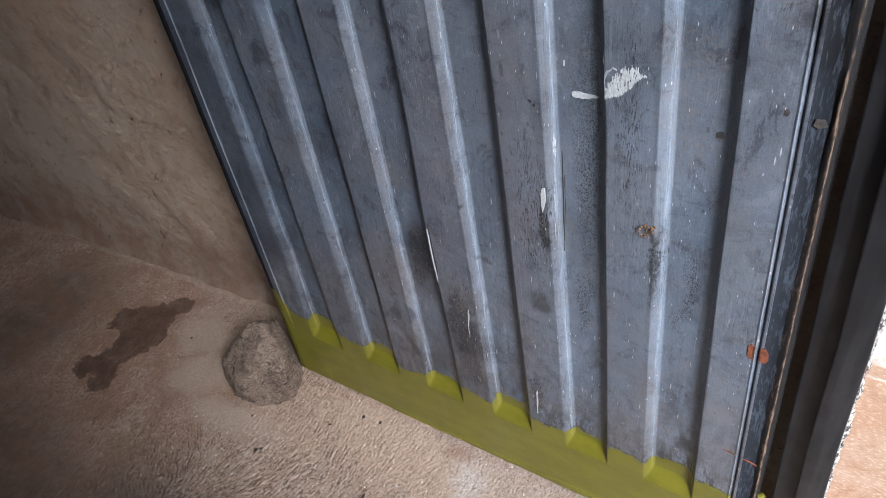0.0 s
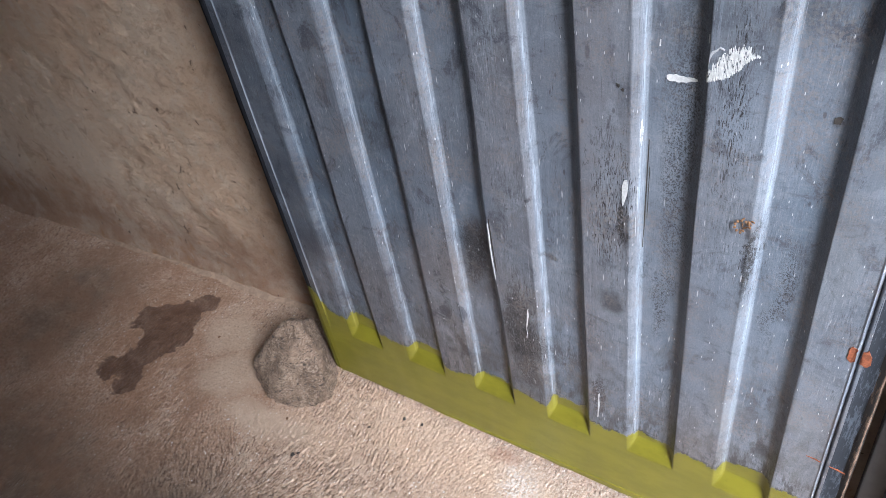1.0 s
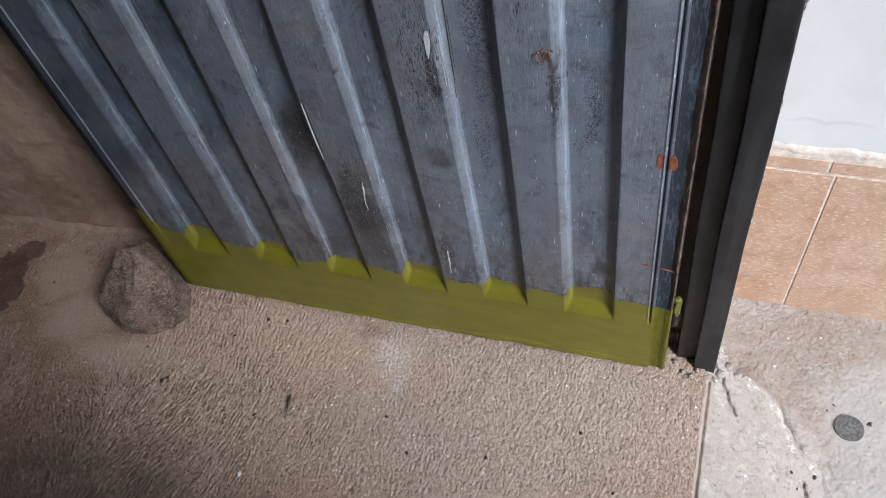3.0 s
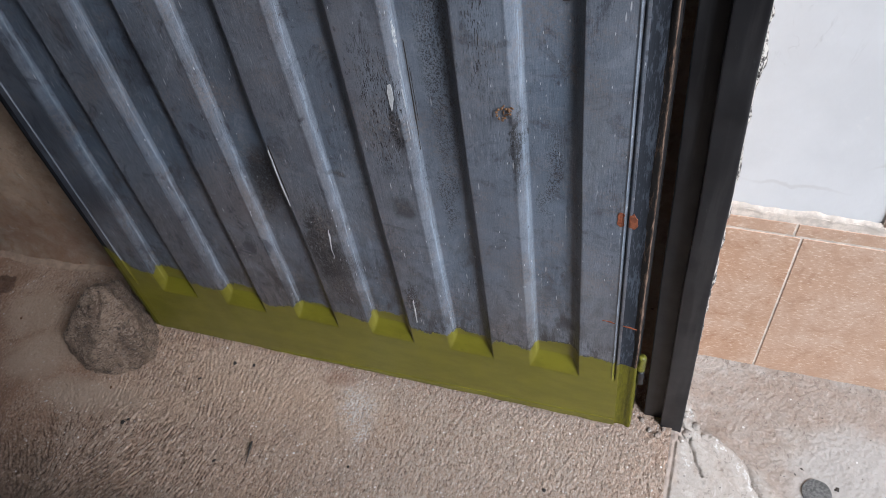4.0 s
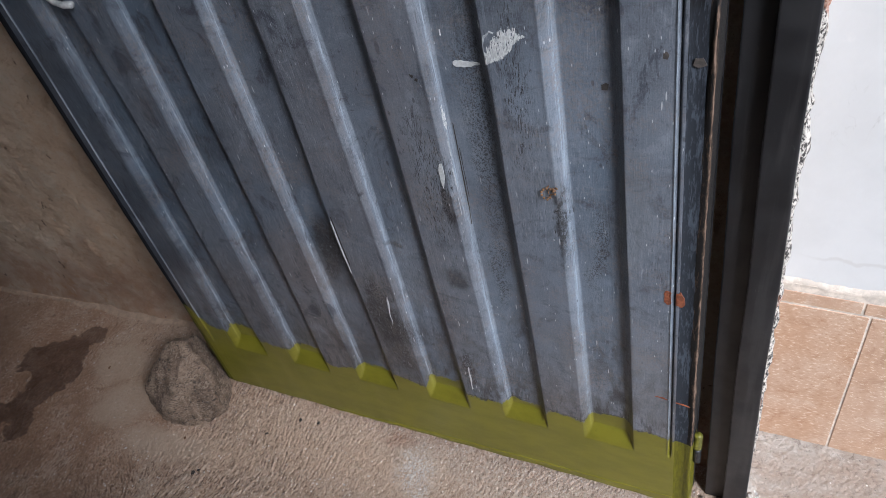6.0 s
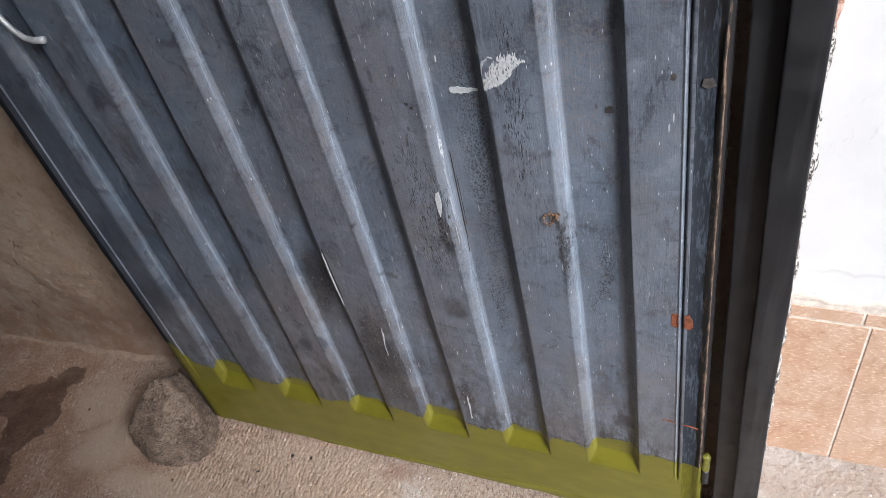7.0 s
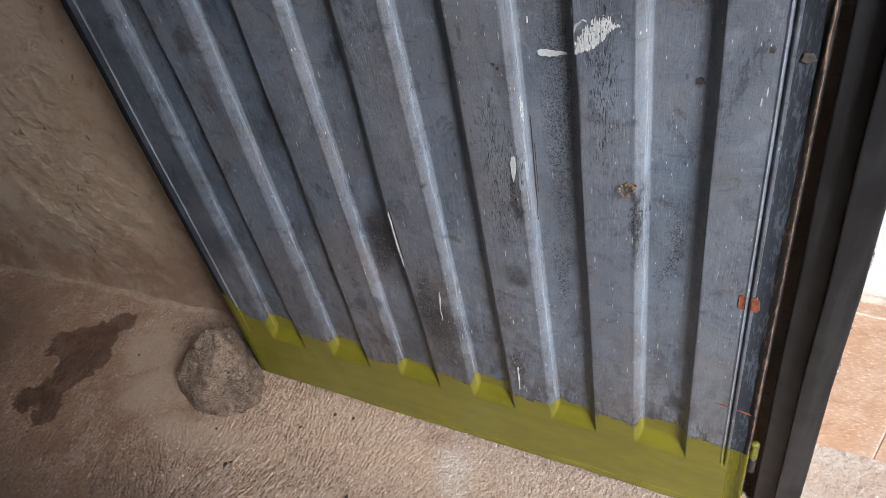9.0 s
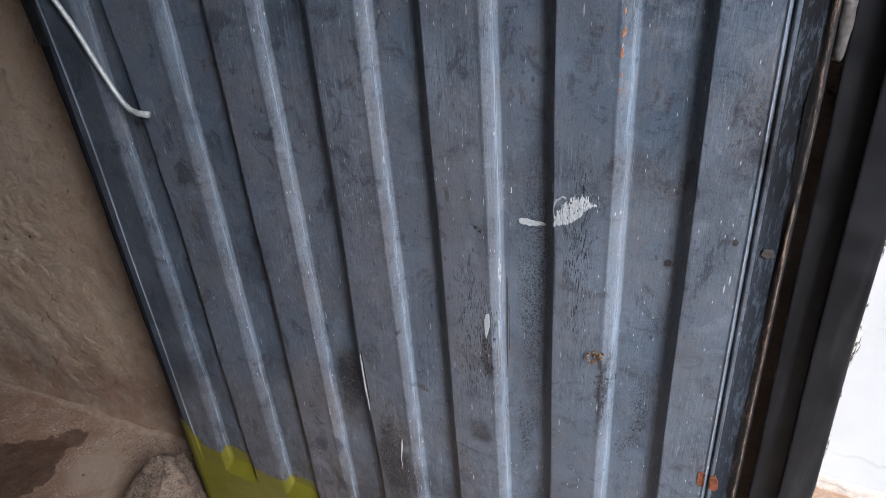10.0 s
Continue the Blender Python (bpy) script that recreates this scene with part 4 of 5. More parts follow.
film("paint_chip", [(0.4262, 0.589), (0.4290, 0.600), (0.4305, 0.615), (0.4295, 0.626), (0.4262, 0.624), (0.4245, 0.609)], M["chip"], "white paint chip", ragged=0.0009, seed=4)
film("paint_chip", [(0.2893, 0.312), (0.2905, 0.330), (0.2938, 0.352), (0.2953, 0.372), (0.2938, 0.367), (0.2912, 0.346)], M["chip"], "", ragged=0.0008, seed=5)
film("paint_chip", [(0.2496, 0.408), (0.2512, 0.409), (0.2505, 0.455), (0.2506, 0.506), (0.2492, 0.504), (0.2490, 0.455)], M["chip"], "", ragged=0.0004, seed=6)
film("paint_chip", [(0.3904, 0.189), (0.3916, 0.192), (0.3936, 0.222), (0.3942, 0.246), (0.3929, 0.243), (0.3919, 0.215)], M["chip"], "", ragged=0.0008, seed=7)
for k, (u0, lo, hi, w) in enumerate(((0.4412, 0.668, 0.695, 0.0018), (0.4404, 0.630, 0.664, 0.0009), (0.4394, 0.590, 0.626, 0.0009), (0.4386, 0.545, 0.582, 0.0005))):
    brushed([(u0 - w / 2, lo + 0.004, hi - 0.006), (u0, lo - 0.004, hi + 0.003), (u0 + w / 2, lo + 0.003, hi - 0.004)], "white paint streak down the bead" if k == 0 else "", 30 + k, 0.0004, "chip" if k == 0 else "flake")
film("paint_crack", [(0.4466, 0.672), (0.4474, 0.672), (0.4462, 0.60), (0.4442, 0.528), (0.4436, 0.528), (0.4452, 0.60)], M["dark"], "", 0.0001, 0.0002, ragged=0.0004, seed=41)
film("paint_crack", [(0.4484, 0.64), (0.4489, 0.64), (0.4476, 0.57), (0.4471, 0.57)], M["dark"], "", 0.0001, 0.0002, ragged=0.0004, seed=42)
film("paint_crack", [(0.2520, 0.512), (0.2534, 0.512), (0.2532, 0.47), (0.2545, 0.425), (0.2530, 0.425), (0.2518, 0.47)], M["dark"], "", 0.0001, 0.0002, ragged=0.0006, seed=43)
film("rust_spot", [(0.6655, 0.468), (0.670, 0.464), (0.6732, 0.468), (0.6732, 0.482), (0.669, 0.485), (0.6655, 0.479)], M["rust"], "orange rust spot", ragged=0.0013, seed=9)
film("rust_spot", [(0.6785, 0.462), (0.684, 0.460), (0.6885, 0.467), (0.6880, 0.477), (0.683, 0.484), (0.6785, 0.482)], M["rust"], "", ragged=0.0013, seed=10)
film("rust_scratch", [(0.6560, 0.2800), (0.667, 0.2785), (0.6720, 0.2778), (0.6720, 0.2790), (0.667, 0.2800)], M["rust"], "", ragged=0.0004, seed=11)
film("rust_scratch", [(0.6820, 0.2760), (0.692, 0.2735), (0.6995, 0.2720), (0.6995, 0.2732), (0.692, 0.2750)], M["rust"], "", ragged=0.0004, seed=12)
for k, (u, v, w, h) in enumerate(((0.5588, 0.985, 0.0014, 0.010), (0.5582, 0.965, 0.0010, 0.006), (0.5580, 0.948, 0.0018, 0.009), (0.5577, 0.931, 0.0016, 0.011), (0.5572, 0.912, 0.0009, 0.005), (0.5571, 0.900, 0.0012, 0.006))):
    film("rust_fleck", [(u - w * 0.4, v - h * 0.5), (u + w * 0.5, v - h * 0.3), (u + w * 0.4, v + h * 0.5), (u - w * 0.6, v + h * 0.2)], M["fleck"], "pale orange rust fleck" if k == 0 else "", ragged=0.0006, seed=60 + k)
film("dirt_dot", [(0.605, 0.729), (0.611, 0.728), (0.613, 0.733), (0.609, 0.736), (0.605, 0.734)], M["dark"], "", ragged=0.0012, seed=14)
film("filler_dab", [(0.662, 0.772), (0.6655, 0.771), (0.667, 0.775), (0.665, 0.779), (0.6622, 0.777)], M["worn"], "", 0.0001, 0.0002, ragged=0.0006, seed=15)
film("filler_dab", [(0.686, 0.768), (0.691, 0.764), (0.697, 0.768), (0.694, 0.776), (0.688, 0.775)], M["worn"], "", 0.0001, 0.0002, ragged=0.0010, seed=16)

# a dried scrap caught on the pressing
bm = bmesh.new()
for k in range(11):
    r = random.Random(k)
    u, v = 0.551 + r.uniform(-0.006, 0.006), 0.604 + r.uniform(-0.007, 0.010)
    p = Vector(on_door(u, float(sheet_depth(np.array(u), np.array(v))) - 0.001, v))
    m = Matrix.Translation(p) @ Euler((r.uniform(0, 3), r.uniform(0, 3), r.uniform(0, 3))).to_matrix().to_4x4() @ Matrix.Diagonal((0.0042, 0.0008, 0.0014, 1))
    bmesh.ops.create_icosphere(bm, subdivisions=1, radius=r.uniform(0.6, 1.0), matrix=m)
for k in range(9):
    f = k / 8
    p = Vector(on_door(0.548 + 0.007 * math.cos(4.6 * f), float(sheet_depth(np.array(0.550), np.array(0.606))) - 0.0025 - 0.002 * f, 0.606 + 0.007 * math.sin(4.6 * f)))
    bmesh.ops.create_icosphere(bm, subdivisions=1, radius=0.0016, matrix=Matrix.Translation(p))
part("dried_scrap", bm, M["debris"], door, "brown dried scrap stuck to the rib", False)

# bent rod hanging on the hinge-less side
rod = [(-0.150, 1.06), (-0.128, 1.00), (-0.108, 0.955), (-0.090, 0.920), (-0.074, 0.893), (-0.057, 0.853), (-0.044, 0.826), (-0.034, 0.808), (-0.024, 0.799), (-0.014, 0.7955), (0.002, 0.7965)]
part("bent_rod", tube([on_door(u + 0.006, -0.0055 if k < 9 else -0.0045, v) for k, (u, v) in enumerate(rod)], [0.0033] * 9 + [0.0038, 0.0040], 12), M["wire"], door, "pale bent steel rod hook")

# ---- jamb post ----
post = empty("door_frame_post", (0.75, 0.05, 0.0))
tagged(post, "black painted steel frame post beside the door", "door frame", "", "structure")


def post_piece(name, x0, x1, y0, y1, z0):
    bm = box(bmesh.new(), (x0, y0, z0), (x1, y1, 2.12), 0.002)
    bmesh.ops.subdivide_edges(bm, edges=[e for e in bm.edges if abs(e.verts[0].co.z - e.verts[1].co.z) > 1], cuts=24)
    for v in bm.verts:
        v.co.x += -0.0328 * v.co.z + 0.0012 * float(vnoise(v.co.z * 6, x0 * 40, 6))
        v.co.y += 0.0009 * float(vnoise(v.co.z * 7, x0 * 30, 7))
    return part(name, bm, M["black"], post, "", False)


post_piece("stop_flange", 0.7228, 0.7520, 0.041, 0.075, -0.006)
post_piece("outer_flange", 0.7500, 0.7815, 0.027, 0.080, -0.014)

# ---- ground ----
def floor_relief(X, Yy):
    """Height in metres of the brushed concrete."""
    low = 0.004 * fbm(X * 3, Yy * 3, 40, 3)
    turn = 0.04 + 0.12 * vnoise(X * 3.1, Yy * 3.1, 41) + 0.85 * np.exp(-(((X + 0.25) / 0.075) ** 2)) - 0.55 * np.exp(-(((X + 0.05) / 0.10) ** 2) - ((Yy + 0.27) / 0.11) ** 2) + 0.25 * np.exp(-(((X - 0.02) / 0.10) ** 2) - ((Yy + 0.05) / 0.08) ** 2) - 0.70 * np.exp(-(((X - 0.19) / 0.06) ** 2) - ((Yy + 0.08) / 0.12) ** 2) + 0.2 * np.exp(-(((X - 0.30) / 0.09) ** 2))
    out, tot = 0, 0
    right = np.clip((X + 0.02) * 3, 0, 1)
    for k in range(8):
        a = -1.05 + 0.3 * k
        w = np.clip(1 - np.abs(turn - a) / 0.3, 0, 1)
        c, s = math.cos(a), math.sin(a)
        p, q = X * c + Yy * s, -X * s + Yy * c
        comb = np.sin(2 * math.pi * (p / 0.0060 + 0.7 * vnoise(p * 45, q * 34, 90 + k))) * np.clip(0.25 + 1.1 * vnoise(p * 120, q * 75, 60 + k), -0.2, 1)
        n = (1 - right) * (1.1 * comb + 0.8 * vnoise(p * 400, q * 130, 50 + k) + 0.8 * vnoise(p * 560, q * 300, 70 + k)) + right * (0.25 * comb + 0.95 * vnoise(p * 450, q * 170, 50 + k) + 0.75 * vnoise(p * 590, q * 360, 70 + k))
        n = np.where(n < 0, 1.1 * n, 0.85 * n)
        out, tot = out + w * n, tot + w
    out = out / np.maximum(tot, 1e-6)
    strength = np.clip(0.82 + 0.35 * vnoise(X * 3.4 + 4, Yy * 3.4, 43), 0.55, 1.0) * (1 - 0.3 * np.clip((X - 0.2) * 3, 0, 1)) * np.clip(1.15 - np.exp(-(((X + 0.27) / 0.17) ** 2 + ((Yy + 0.12) / 0.10) ** 2)), 0.1, 1)
    grain = 0.8 * vnoise(X * 430, Yy * 360, 44) + 0.35 * vnoise(X * 120, Yy * 120, 45)
    strength = strength * (1 + 0.75 * np.exp(-(((X + 0.07) / 0.22) ** 4) - ((Yy + 0.30) / 0.17) ** 4) + 0.7 * np.exp(-(((X + 0.66) / 0.30) ** 4) - ((Yy + 0.26) / 0.22) ** 4))
    fade = 1 - 0.20 * np.clip((X - 0.02) * 4, 0, 1)
    return low, (out * strength + grain * 0.6) * fade


fx, fy = np.arange(-1.15, 0.7690, 0.0017), np.arange(-0.585, 0.180, 0.0017)
FX, FY = np.meshgrid(fx, fy)
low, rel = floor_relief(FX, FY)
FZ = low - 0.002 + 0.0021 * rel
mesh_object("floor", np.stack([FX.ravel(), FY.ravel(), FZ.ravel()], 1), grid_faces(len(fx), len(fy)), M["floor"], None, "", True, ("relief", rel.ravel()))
tagged(bpy.data.objects["floor"], "brushed brown concrete floor with a damp splash", "floor", "", "structure")
bm = bmesh.new()
for lo, hi in (((-2.7, -2.3, -0.3), (-1.14, 0.25, -0.009)), ((-1.50, -2.3, -0.3), (0.766, -0.575, -0.009)), ((-1.50, -0.60, -0.3), (0.766, 0.25, -0.03))):
    box(bm, lo, hi)
tagged(part("floor_outer", bm, M["floor"], None, "", False), "brown concrete floor of the passage", "floor", "", "structure")

# worn apron outside the threshold
ax, ay = np.arange(0.7655, 1.30, 0.0020), np.arange(-0.45, 0.2405, 0.0020)
AX, AY = np.meshgrid(ax, ay)
crest = np.interp(AX, [0.77, 0.795, 0.812, 0.858, 0.890, 0.920, 0.948, 1.05, 1.75], [0.13, 0.085, 0.055, 0.045, 0.022, -0.018, -0.038, -0.13, -0.45])
crest = crest + 0.016 * fbm(AX * 30, AY * 30, 80, 4)
slab = -0.0065 - 0.075 * np.clip((AX - 0.775) / 0.14, 0, 1) - 0.0235 * np.clip((AX - 0.912) / 0.05, 0, 1)
AZ = np.where(AY > crest, -0.105 + 0.0025 * fbm(AX * 16, AY * 16, 83, 4), slab + 0.0022 * fbm(AX * 30, AY * 30, 81, 4) + 0.0006 * vnoise(AX * 150, AY * 150, 82))
AZ = AZ - 0.006 * np.exp(-(((AY - crest) / 0.006) ** 2)) * np.clip((0.96 - AX) / 0.04, 0, 1) + 0.012 * np.exp(-(((AY - crest - 0.02) / 0.03) ** 2)) * (AY > crest) * np.clip((0.96 - AX) / 0.04, 0, 1)


def near_line(X, Yy, pts):
    """Distance to a broken line."""
    best = np.full(X.shape, 9.0)
    for (x0, y0), (x1, y1) in zip(pts, pts[1:]):
        f = np.clip(((X - x0) * (x1 - x0) + (Yy - y0) * (y1 - y0)) / ((x1 - x0) ** 2 + (y1 - y0) ** 2), 0, 1)
        best = np.minimum(best, np.hypot(X - x0 - f * (x1 - x0), Yy - y0 - f * (y1 - y0)))
    return best


wander = 0.007 * fbm(AX * 70, AY * 70, 85, 5)
wander2 = 0.007 * fbm(AX * 70, AY * 70, 88, 5)
for pts in (((0.778, 0.055), (0.790, 0.036), (0.802, 0.016), (0.806, -0.002), (0.822, -0.024)), ((0.930, -0.085), (0.936, -0.115), (0.946, -0.135))):
    AZ = AZ - 0.009 * np.exp(-((near_line(AX + wander, AY + wander2, pts) / 0.0021) ** 2))
AZ = AZ + 0.007 * np.exp(-(((AX - 0.795) / 0.022) ** 2 + ((AY - 0.055) / 0.03) ** 2)) * np.clip(fbm(AX * 55, AY * 55, 84, 4) * 2.5, -0.4, 1)
AZ = AZ + 0.0009 * fbm(AX * 110, AY * 110, 86, 4) + 0.0007 * vnoise(AX * 330, AY * 330, 87)
AZ = AZ - 0.0055 * np.exp(-(((AX - 0.7735 - 0.02 * (AY + 0.1)) / 0.0019) ** 2)) * (AY < 0.012)
mesh_object("pavement", np.stack([AX.ravel(), AY.ravel(), AZ.ravel()], 1), grid_faces(len(ax), len(ay)), M["apron"], None, "", True)
tagged(bpy.data.objects["pavement"], "cracked pale concrete apron spotted with lime", "pavement", "", "structure")
bm = bmesh.new()
bmesh.ops.create_grid(bm, x_segments=2, y_segments=2, size=400)
for v in bm.verts:
    v.co.z = -0.125
tagged(part("ground", bm, M["ground"], None, "", False), "grey concrete street ground", "ground", "", "structure")

# ---- walls ----
def wall_face(x, z):
    return 0.098 + 0.055 * (x + 0.55) + 0.007 * fbm(x * 2.2, z * 2.2, 90, 3) + 0.0055 * fbm(x * 13, z * 13, 91, 4) + 0.0020 * fbm(x * 55, z * 55, 92, 3)


wx, wz = np.arange(-1.75, 0.30, 0.0052), np.concatenate([np.arange(-0.03, 1.15, 0.0052), np.linspace(1.2, 2.5, 20)])
WX, WZ = np.meshgrid(wx, wz)
WY = np.minimum(wall_face(WX, WZ), 0.236)
WY = WY - 0.012 * np.exp(-np.clip(WZ, 0, 9) / 0.02)
wall = mesh_object("wall_north", np.stack([WX.ravel(), WY.ravel(), WZ.ravel()], 1), grid_faces(len(wx), len(wz)), M["plaster"], None, "", True)
tagged(wall, "rough brown plastered wall stained at its foot", "wall", "", "structure")
bm = bmesh.new()
box(bm, (-2.7, 0.03, -0.3), (-1.74, 0.40, 2.5))
box(bm, (-1.75, 0.165, -0.3), (0.30, 0.40, 2.5))
box(bm, (0.29, 0.085, -0.3), (0.742, 0.40, 2.5))
tagged(part("wall_core", bm, M["plaster"], None, "", False), "rough brown plastered wall behind the door", "wall", "", "structure")
# unseen end wall, added so that light enters from the east only
bm = box(bmesh.new(), (-2.4, -1.55, -0.3), (-2.2, 0.4, 2.5))
tagged(part("unseen_wall_west", bm, M["ceiling"], None, "", False), "unseen grey rendered end wall closing off the light", "wall", "", "structure")
# unseen side wall, added; where it ends sets the falloff towards the left
bm = box(bmesh.new(), (-2.4, -1.75, -0.3), (2.06, -1.55, 2.5))
tagged(part("unseen_wall_south", bm, M["ceiling"], None, "", False), "unseen grey rendered side wall limiting the light", "wall", "", "structure")
# unseen ceiling, added to cut the light from above
bm = box(bmesh.new(), (-2.4, -1.75, 2.5), (1.6, 0.4, 2.65))
tagged(part("ceiling", bm, M["ceiling"], None, "", False), "unseen plain rendered ceiling limiting the light", "ceiling", "", "structure")

# mortar fillet along the foot of the wall
rx = np.arange(-1.02, 0.02, 0.006)
prof = ((0.002, 0.016), (-0.004, 0.012), (-0.011, 0.0085), (-0.020, 0.0055), (-0.030, 0.0030), (-0.040, -0.004))
vv = []
for dy, z in prof:
    for x in rx:
        g = 0.14 + 0.36 * min(1, max(0, (x + 1.05) / 0.7))
        g *= 0.8 + 0.35 * float(fbm(np.array(x * 18), np.array(dy * 9), 95, 3))
        vv.append((x, float(wall_face(x, 0.0)) - 0.010 + dy * g + 0.002 * float(vnoise(x * 90, dy * 50, 96)), z * g + 0.0015 * float(vnoise(x * 110, dy * 70, 97))))
tagged(mesh_object("skirting_fillet", vv, grid_faces(len(rx), len(prof))[:, ::-1], M["fillet"]), "lumpy mortar fillet along the wall foot", "trim", "", "structure")

# white wall with a tiled skirting beyond the post
bm = box(bmesh.new(), (0.743, 0.246, 0.278), (5.0, 0.46, 4.2))
bmesh.ops.bevel(bm, geom=list(bm.edges), offset=0.003, segments=2, affect="EDGES")
white = tagged(part("wall_east", bm, M["white"], None, "", False), "white painted plaster wall above tiles", "wall", "", "structure")
bm = box(bmesh.new(), (0.743, 0.2412, -0.3), (5.0, 0.46, 0.2785))
tile_bed = tagged(part("skirting_bed", bm, M["grout"], None, "", False), "cream grout bed of the tiled skirting", "skirting", "", "structure")
# ragged lower edge of the plaster
ex = np.arange(0.745, 1.6, 0.004)
vv = []
for k, (dy, z) in enumerate(((0.0, 0.285), (-0.004, 0.281), (-0.005, 0.274), (-0.002, 0.267), (0.002, 0.264))):
    for x in ex:
        vv.append((x, 0.2455 + dy + 0.0015 * float(vnoise(x * 120, k, 98)), z + 0.004 * float(fbm(np.array(x * 30), np.array(k * 0.3), 99, 3))))
tagged(mesh_object("plaster_lip", vv, grid_faces(len(ex), 5)[:, ::-1], M["grout"]), "ragged plaster edge above the tiles", "trim", "", "structure")


def tile_mesh(w, h, seed):
    bm = box(bmesh.new(), (0, 0, 0), (w, 0.008, h), 0.0012)
    me = bpy.data.meshes.new("tile")
    bm.to_mesh(me)
    bm.free()
    me.materials.append(M["tile"])
    return me


def lay(me, x, z):
    ob = new("tile", me)
    ob.location = (x, 0.2400, z)
    ob.parent = tile_bed
    return ob


full, cap = tile_mesh(0.330, 0.347, 0), tile_mesh(0.330, 0.0235, 1)
for k in range(-1, 6):
    if k >= 0:
        lay(full, 0.8965 + 0.334 * k, -0.112)
        lay(cap, 0.885 + 0.334 * k, 0.2395)
lay(tile_mesh(0.148, 0.347, 2), 0.745, -0.112)
lay(tile_mesh(0.1365, 0.0235, 3), 0.745, 0.2395)

# tiled pier where the white plaster ends
bm = box(bmesh.new(), (0.986, 0.2425, 0.2790), (1.32, 0.2475, 2.06))
pier = tagged(part("pier_bed", bm, M["grout"], None, "", False), "cream grout bed of the tiled pier", "pier", "", "structure")
pier_tile = tile_mesh(0.330, 0.294, 5)
for k in range(6):
    ob = new("tile", pier_tile)
    ob.location, ob.parent = (0.988, 0.2405, 0.2810 + 0.2975 * k), pier

# broken render between post and wall
ez = np.arange(-0.012, 2.1, 0.004)
vv = []
for k, f in enumerate((0.0, 0.25, 0.5, 0.75, 1.0)):
    for z in ez:
        w = (0.0012 + 0.0052 * min(1.0, max(0.0, z / 0.35))) * (1.0 if z < 0.80 else 1.35 if z < 0.83 else 0.2)
        w *= 1 + 0.5 * float(fbm(np.array(z * 14), np.array(0.0), 101, 4)) + 0.35 * float(vnoise(z * 75, 0.0, 102))
        vv.append((0.7795 - 0.0328 * z + w * f, 0.052 + 0.012 * f * f + 0.0035 * float(vnoise(z * 95, k * 2.0, 103)), z))
tagged(mesh_object("render_edge", vv, grid_faces(len(ez), 5)[:, ::-1], M["edge"]), "broken render edge between post and wall", "trim", "", "structure")

# ---- the stone ----
def rock():
    """A broken field stone: a hull of a few worn corners, roughened."""
    bm = bmesh.new()
    for p in ((-0.279, -0.084, -0.004), (-0.228, -0.106, -0.004), (-0.174, -0.110, -0.004), (-0.134, -0.088, -0.004), (-0.112, -0.056, -0.004), (-0.128, -0.020, -0.004), (-0.170, 0.030, -0.004), (-0.260, 0.030, -0.004), (-0.292, -0.030, -0.004),
              (-0.272, -0.080, 0.040), (-0.196, -0.112, 0.034), (-0.120, -0.060, 0.050), (-0.176, -0.056, 0.099), (-0.222, -0.016, 0.120), (-0.192, -0.008, 0.122), (-0.134, -0.026, 0.084), (-0.244, -0.048, 0.094), (-0.205, 0.032, 0.085)):
        bm.verts.new(p)
    hull = bmesh.ops.convex_hull(bm, input=bm.verts)
    bmesh.ops.delete(bm, geom=[g for g in hull["geom_interior"] if isinstance(g, bmesh.types.BMVert)], context="VERTS")
    bmesh.ops.triangulate(bm, faces=bm.faces)
    bmesh.ops.subdivide_edges(bm, edges=bm.edges, cuts=14, use_grid_fill=True)
    for k in range(1):
        bmesh.ops.smooth_vert(bm, verts=bm.verts, factor=0.4, use_axis_x=True, use_axis_y=True, use_axis_z=True)
    bm.normal_update()
    moved = []
    for v in bm.verts:
        p = v.co
        h = 0.0060 * noise.fractal(p * 24, 1.0, 2.0, 3) + 0.0026 * noise.fractal(Vector((p.x * 120, p.y * 120, p.z * 60 + p.x * 50)), 0.8, 2.0, 4)
        h -= 0.0100 * max(0.0, 0.25 - abs(noise.noise(p * 38 + Vector((4, 2, 1)))))
        moved.append(p + v.normal * h)
    for v, p in zip(bm.verts, moved):
        v.co = p
    return bm


tagged(part("stone", rock(), M["stone"]), "rough grey-brown field stone propping the door on the floor", "stone")

# ---- small things on the ground ----
def floor_z(x, y):
    a, b = floor_relief(np.array([x]), np.array([y]))
    return float(a[0] - 0.002 + 0.0021 * b[0])


def crumb(x, y, size, material, seed, z=None, flat=0.38):
    r = random.Random(seed)
    bm = bmesh.new()
    bmesh.ops.create_icosphere(bm, subdivisions=2, radius=1)
    for v in bm.verts:
        v.co *= 1 + 0.7 * noise.noise(v.co * 1.9 + Vector((seed * 3.7, 0, 0)))
        v.co = Vector((v.co.x * size, v.co.y * size * r.uniform(0.6, 1), v.co.z * size * flat))
    bmesh.ops.rotate(bm, verts=bm.verts, cent=(0, 0, 0), matrix=Matrix.Rotation(r.uniform(0, 6), 3, "Z"))
    for v in bm.verts:
        v.co += Vector((x, y, (floor_z(x, y) if z is None else z) + size * flat * 0.55))
    return part("crumb", bm, M[material])


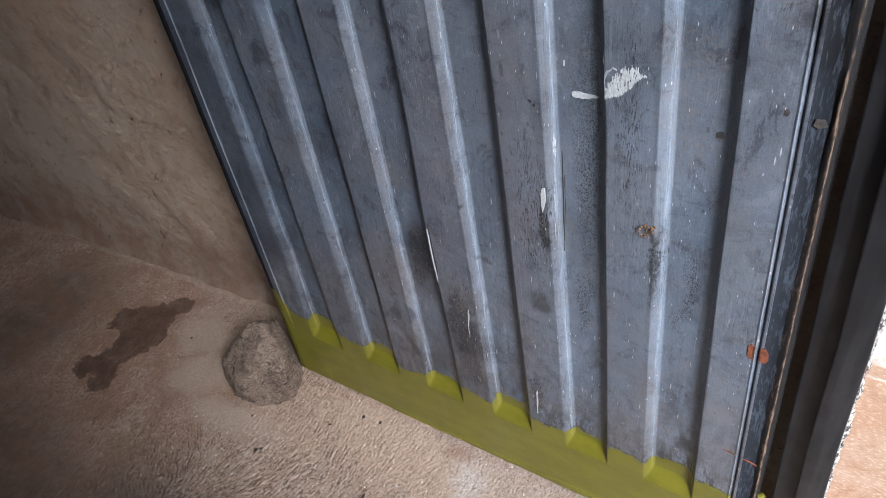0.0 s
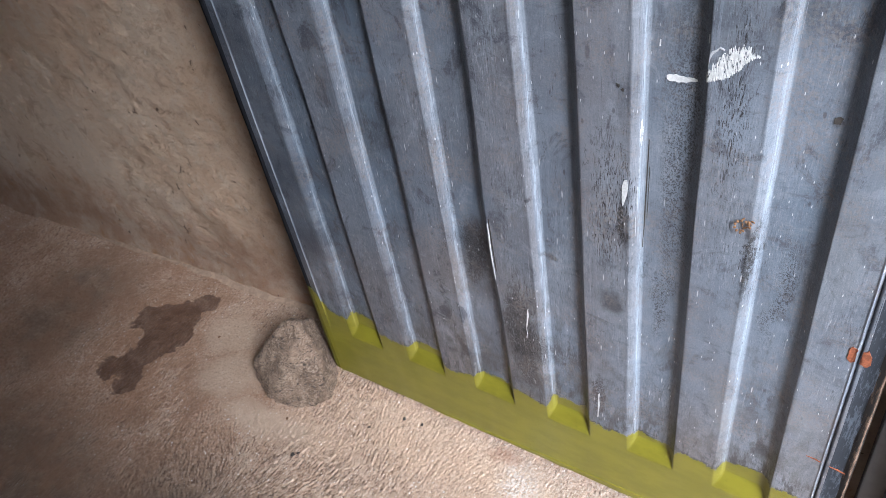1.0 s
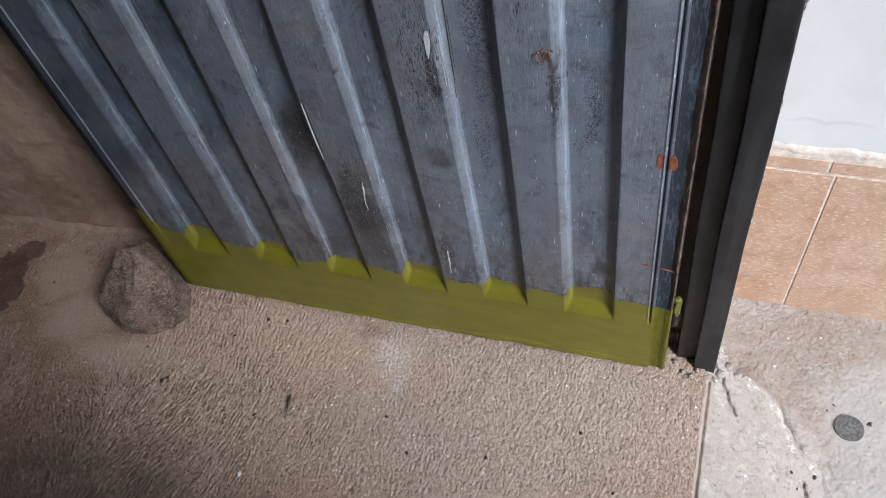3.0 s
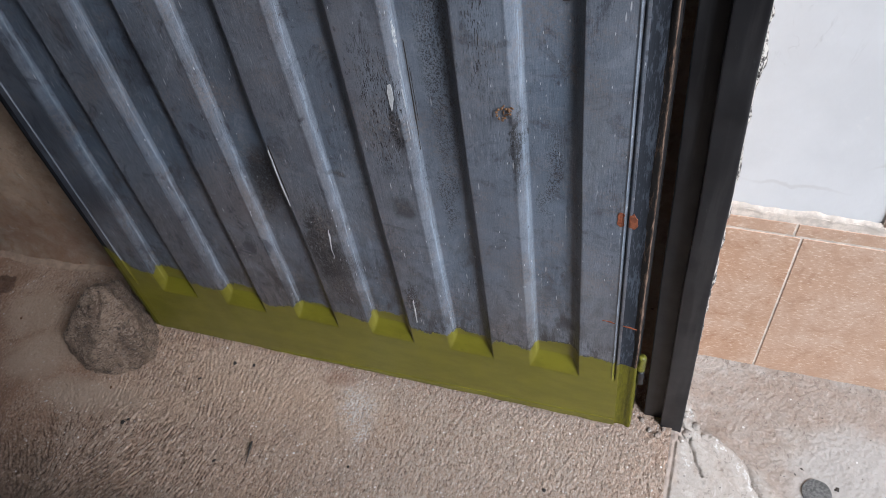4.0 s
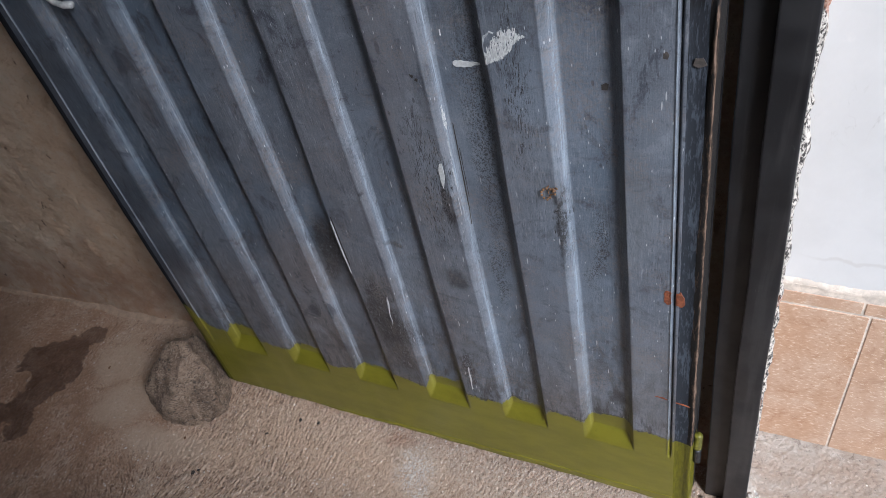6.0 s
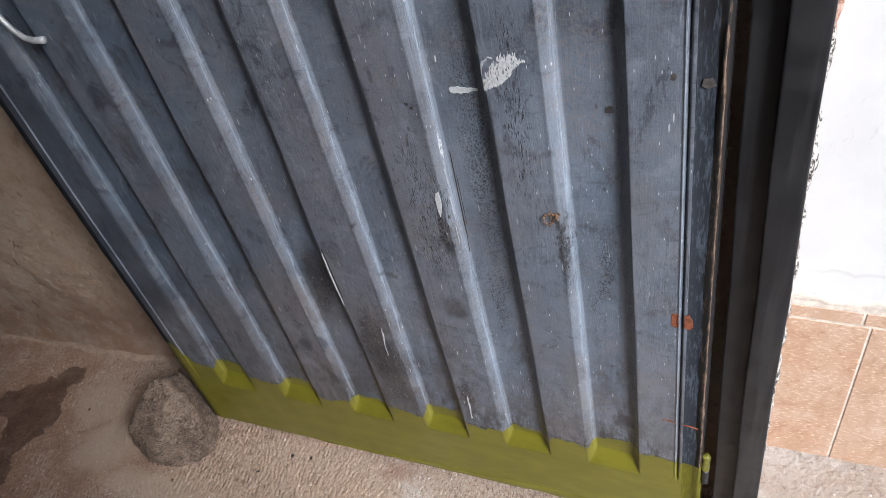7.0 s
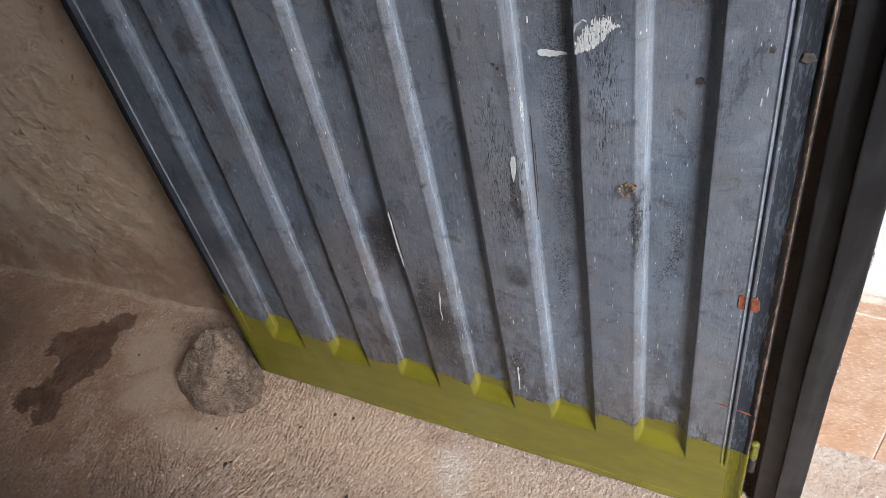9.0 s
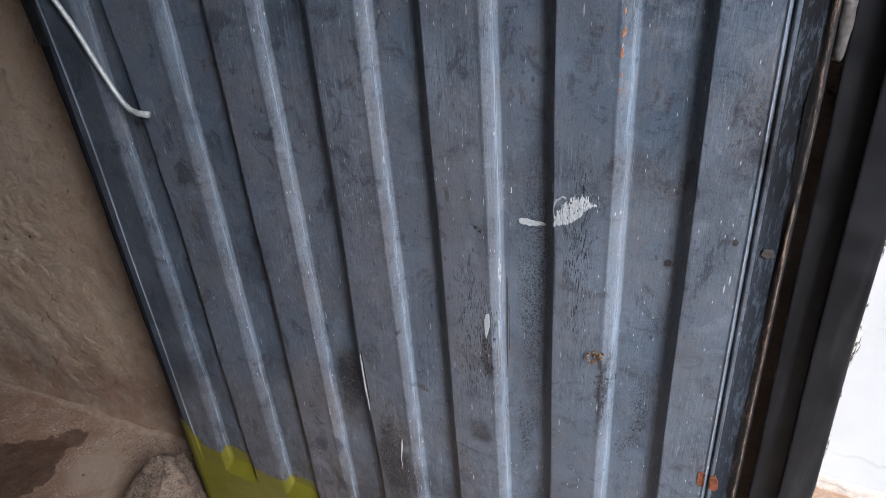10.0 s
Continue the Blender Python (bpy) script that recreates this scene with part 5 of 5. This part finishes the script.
for k, (x, y, s, mname) in enumerate(((-0.101, -0.183, 0.0042, "dark"), (-0.094, -0.176, 0.0026, "dark"), (0.103, -0.302, 0.0042, "pebble"), (0.085, -0.205, 0.0030, "dark"), (-0.012, -0.075, 0.0032, "dark"), (0.035, -0.032, 0.0036, "dark"), (0.07, -0.028, 0.003, "dark"), (0.47, -0.19, 0.0034, "dark"), (0.60, -0.12, 0.0030, "dark"), (0.35, -0.21, 0.003, "dark"), (0.56, -0.26, 0.0028, "pebble"), (-0.42, -0.04, 0.0034, "debris"), (0.02, -0.12, 0.0022, "pebble"), (-0.16, -0.128, 0.0030, "debris"), (0.42, -0.10, 0.0022, "pebble"), (0.30, -0.16, 0.0024, "dark"), (0.66, -0.20, 0.0026, "dark"))):
    tagged(crumb(x, y, s, mname, k), {"dark": "small dark crumb on the floor", "debris": "small brown crumb on the floor"}.get(mname, "small pale pebble on the floor"), "crumb", "crumbs on the floor")

def apron_z(x, y):
    return float(AZ[int(np.clip(round((y - ay[0]) / 0.0020), 0, len(ay) - 1)), int(np.clip(round((x - ax[0]) / 0.0020), 0, len(ax) - 1))])


for k, (x, y, size) in enumerate(((0.792, 0.030, 0.0085), (0.804, 0.050, 0.0070), (0.786, 0.062, 0.0060), (0.783, 0.016, 0.0055), (0.816, 0.040, 0.0045), (0.797, 0.072, 0.0065), (0.829, 0.044, 0.0040))):
    tagged(crumb(x, y, size, "apron", 40 + k, apron_z(x, y) - 0.001, 0.6), "broken lump of pale concrete at the post foot", "concrete lump", "concrete lumps at the post")
for k, (x, y, size) in enumerate(((0.722, 0.030, 0.0050), (0.735, 0.016, 0.0042), (0.748, 0.010, 0.0050), (0.756, 0.022, 0.0040))):
    tagged(crumb(x, y, size, "apron", 60 + k, None, 0.5), "broken lump of pale concrete at the post foot", "concrete lump", "concrete lumps at the post")
for k, (x, y, size) in enumerate(((0.978, 0.062, 0.0030), (0.948, -0.070, 0.0042), (0.912, -0.078, 0.0030), (0.921, -0.100, 0.0034), (1.030, 0.040, 0.0045), (0.968, 0.050, 0.0022))):
    tagged(crumb(x, y, size, "dark", 80 + k, apron_z(x, y) - 0.0008, 0.3), "small dark crumb on the pale apron", "crumb", "crumbs on the apron")

bm = tube([(0.1335, -0.160, 0.003), (0.1345, -0.166, 0.004), (0.136, -0.174, 0.0045), (0.1385, -0.186, 0.0035), (0.140, -0.198, 0.003)], [0.0008, 0.0026, 0.0030, 0.0016, 0.0006], 8, 0.5)
tagged(part("leaf_scrap", bm, M["dark"]), "dark dry curled leaf scrap on the floor", "leaf scrap")

# round cement plug in the apron
bm = bmesh.new()
bmesh.ops.create_cone(bm, cap_ends=True, segments=28, radius1=0.024, radius2=0.022, depth=0.012, matrix=Matrix.Translation((1.0, 0.026, -0.1082)))
for v in bm.verts:
    v.co += Vector((0.001 * noise.noise(v.co * 90), 0.001 * noise.noise(v.co * 90 + Vector((5, 0, 0))), 0))
tagged(part("cement_plug", bm, M["lid"], None, "", False), "round dark cement plug in the pale apron", "plug")
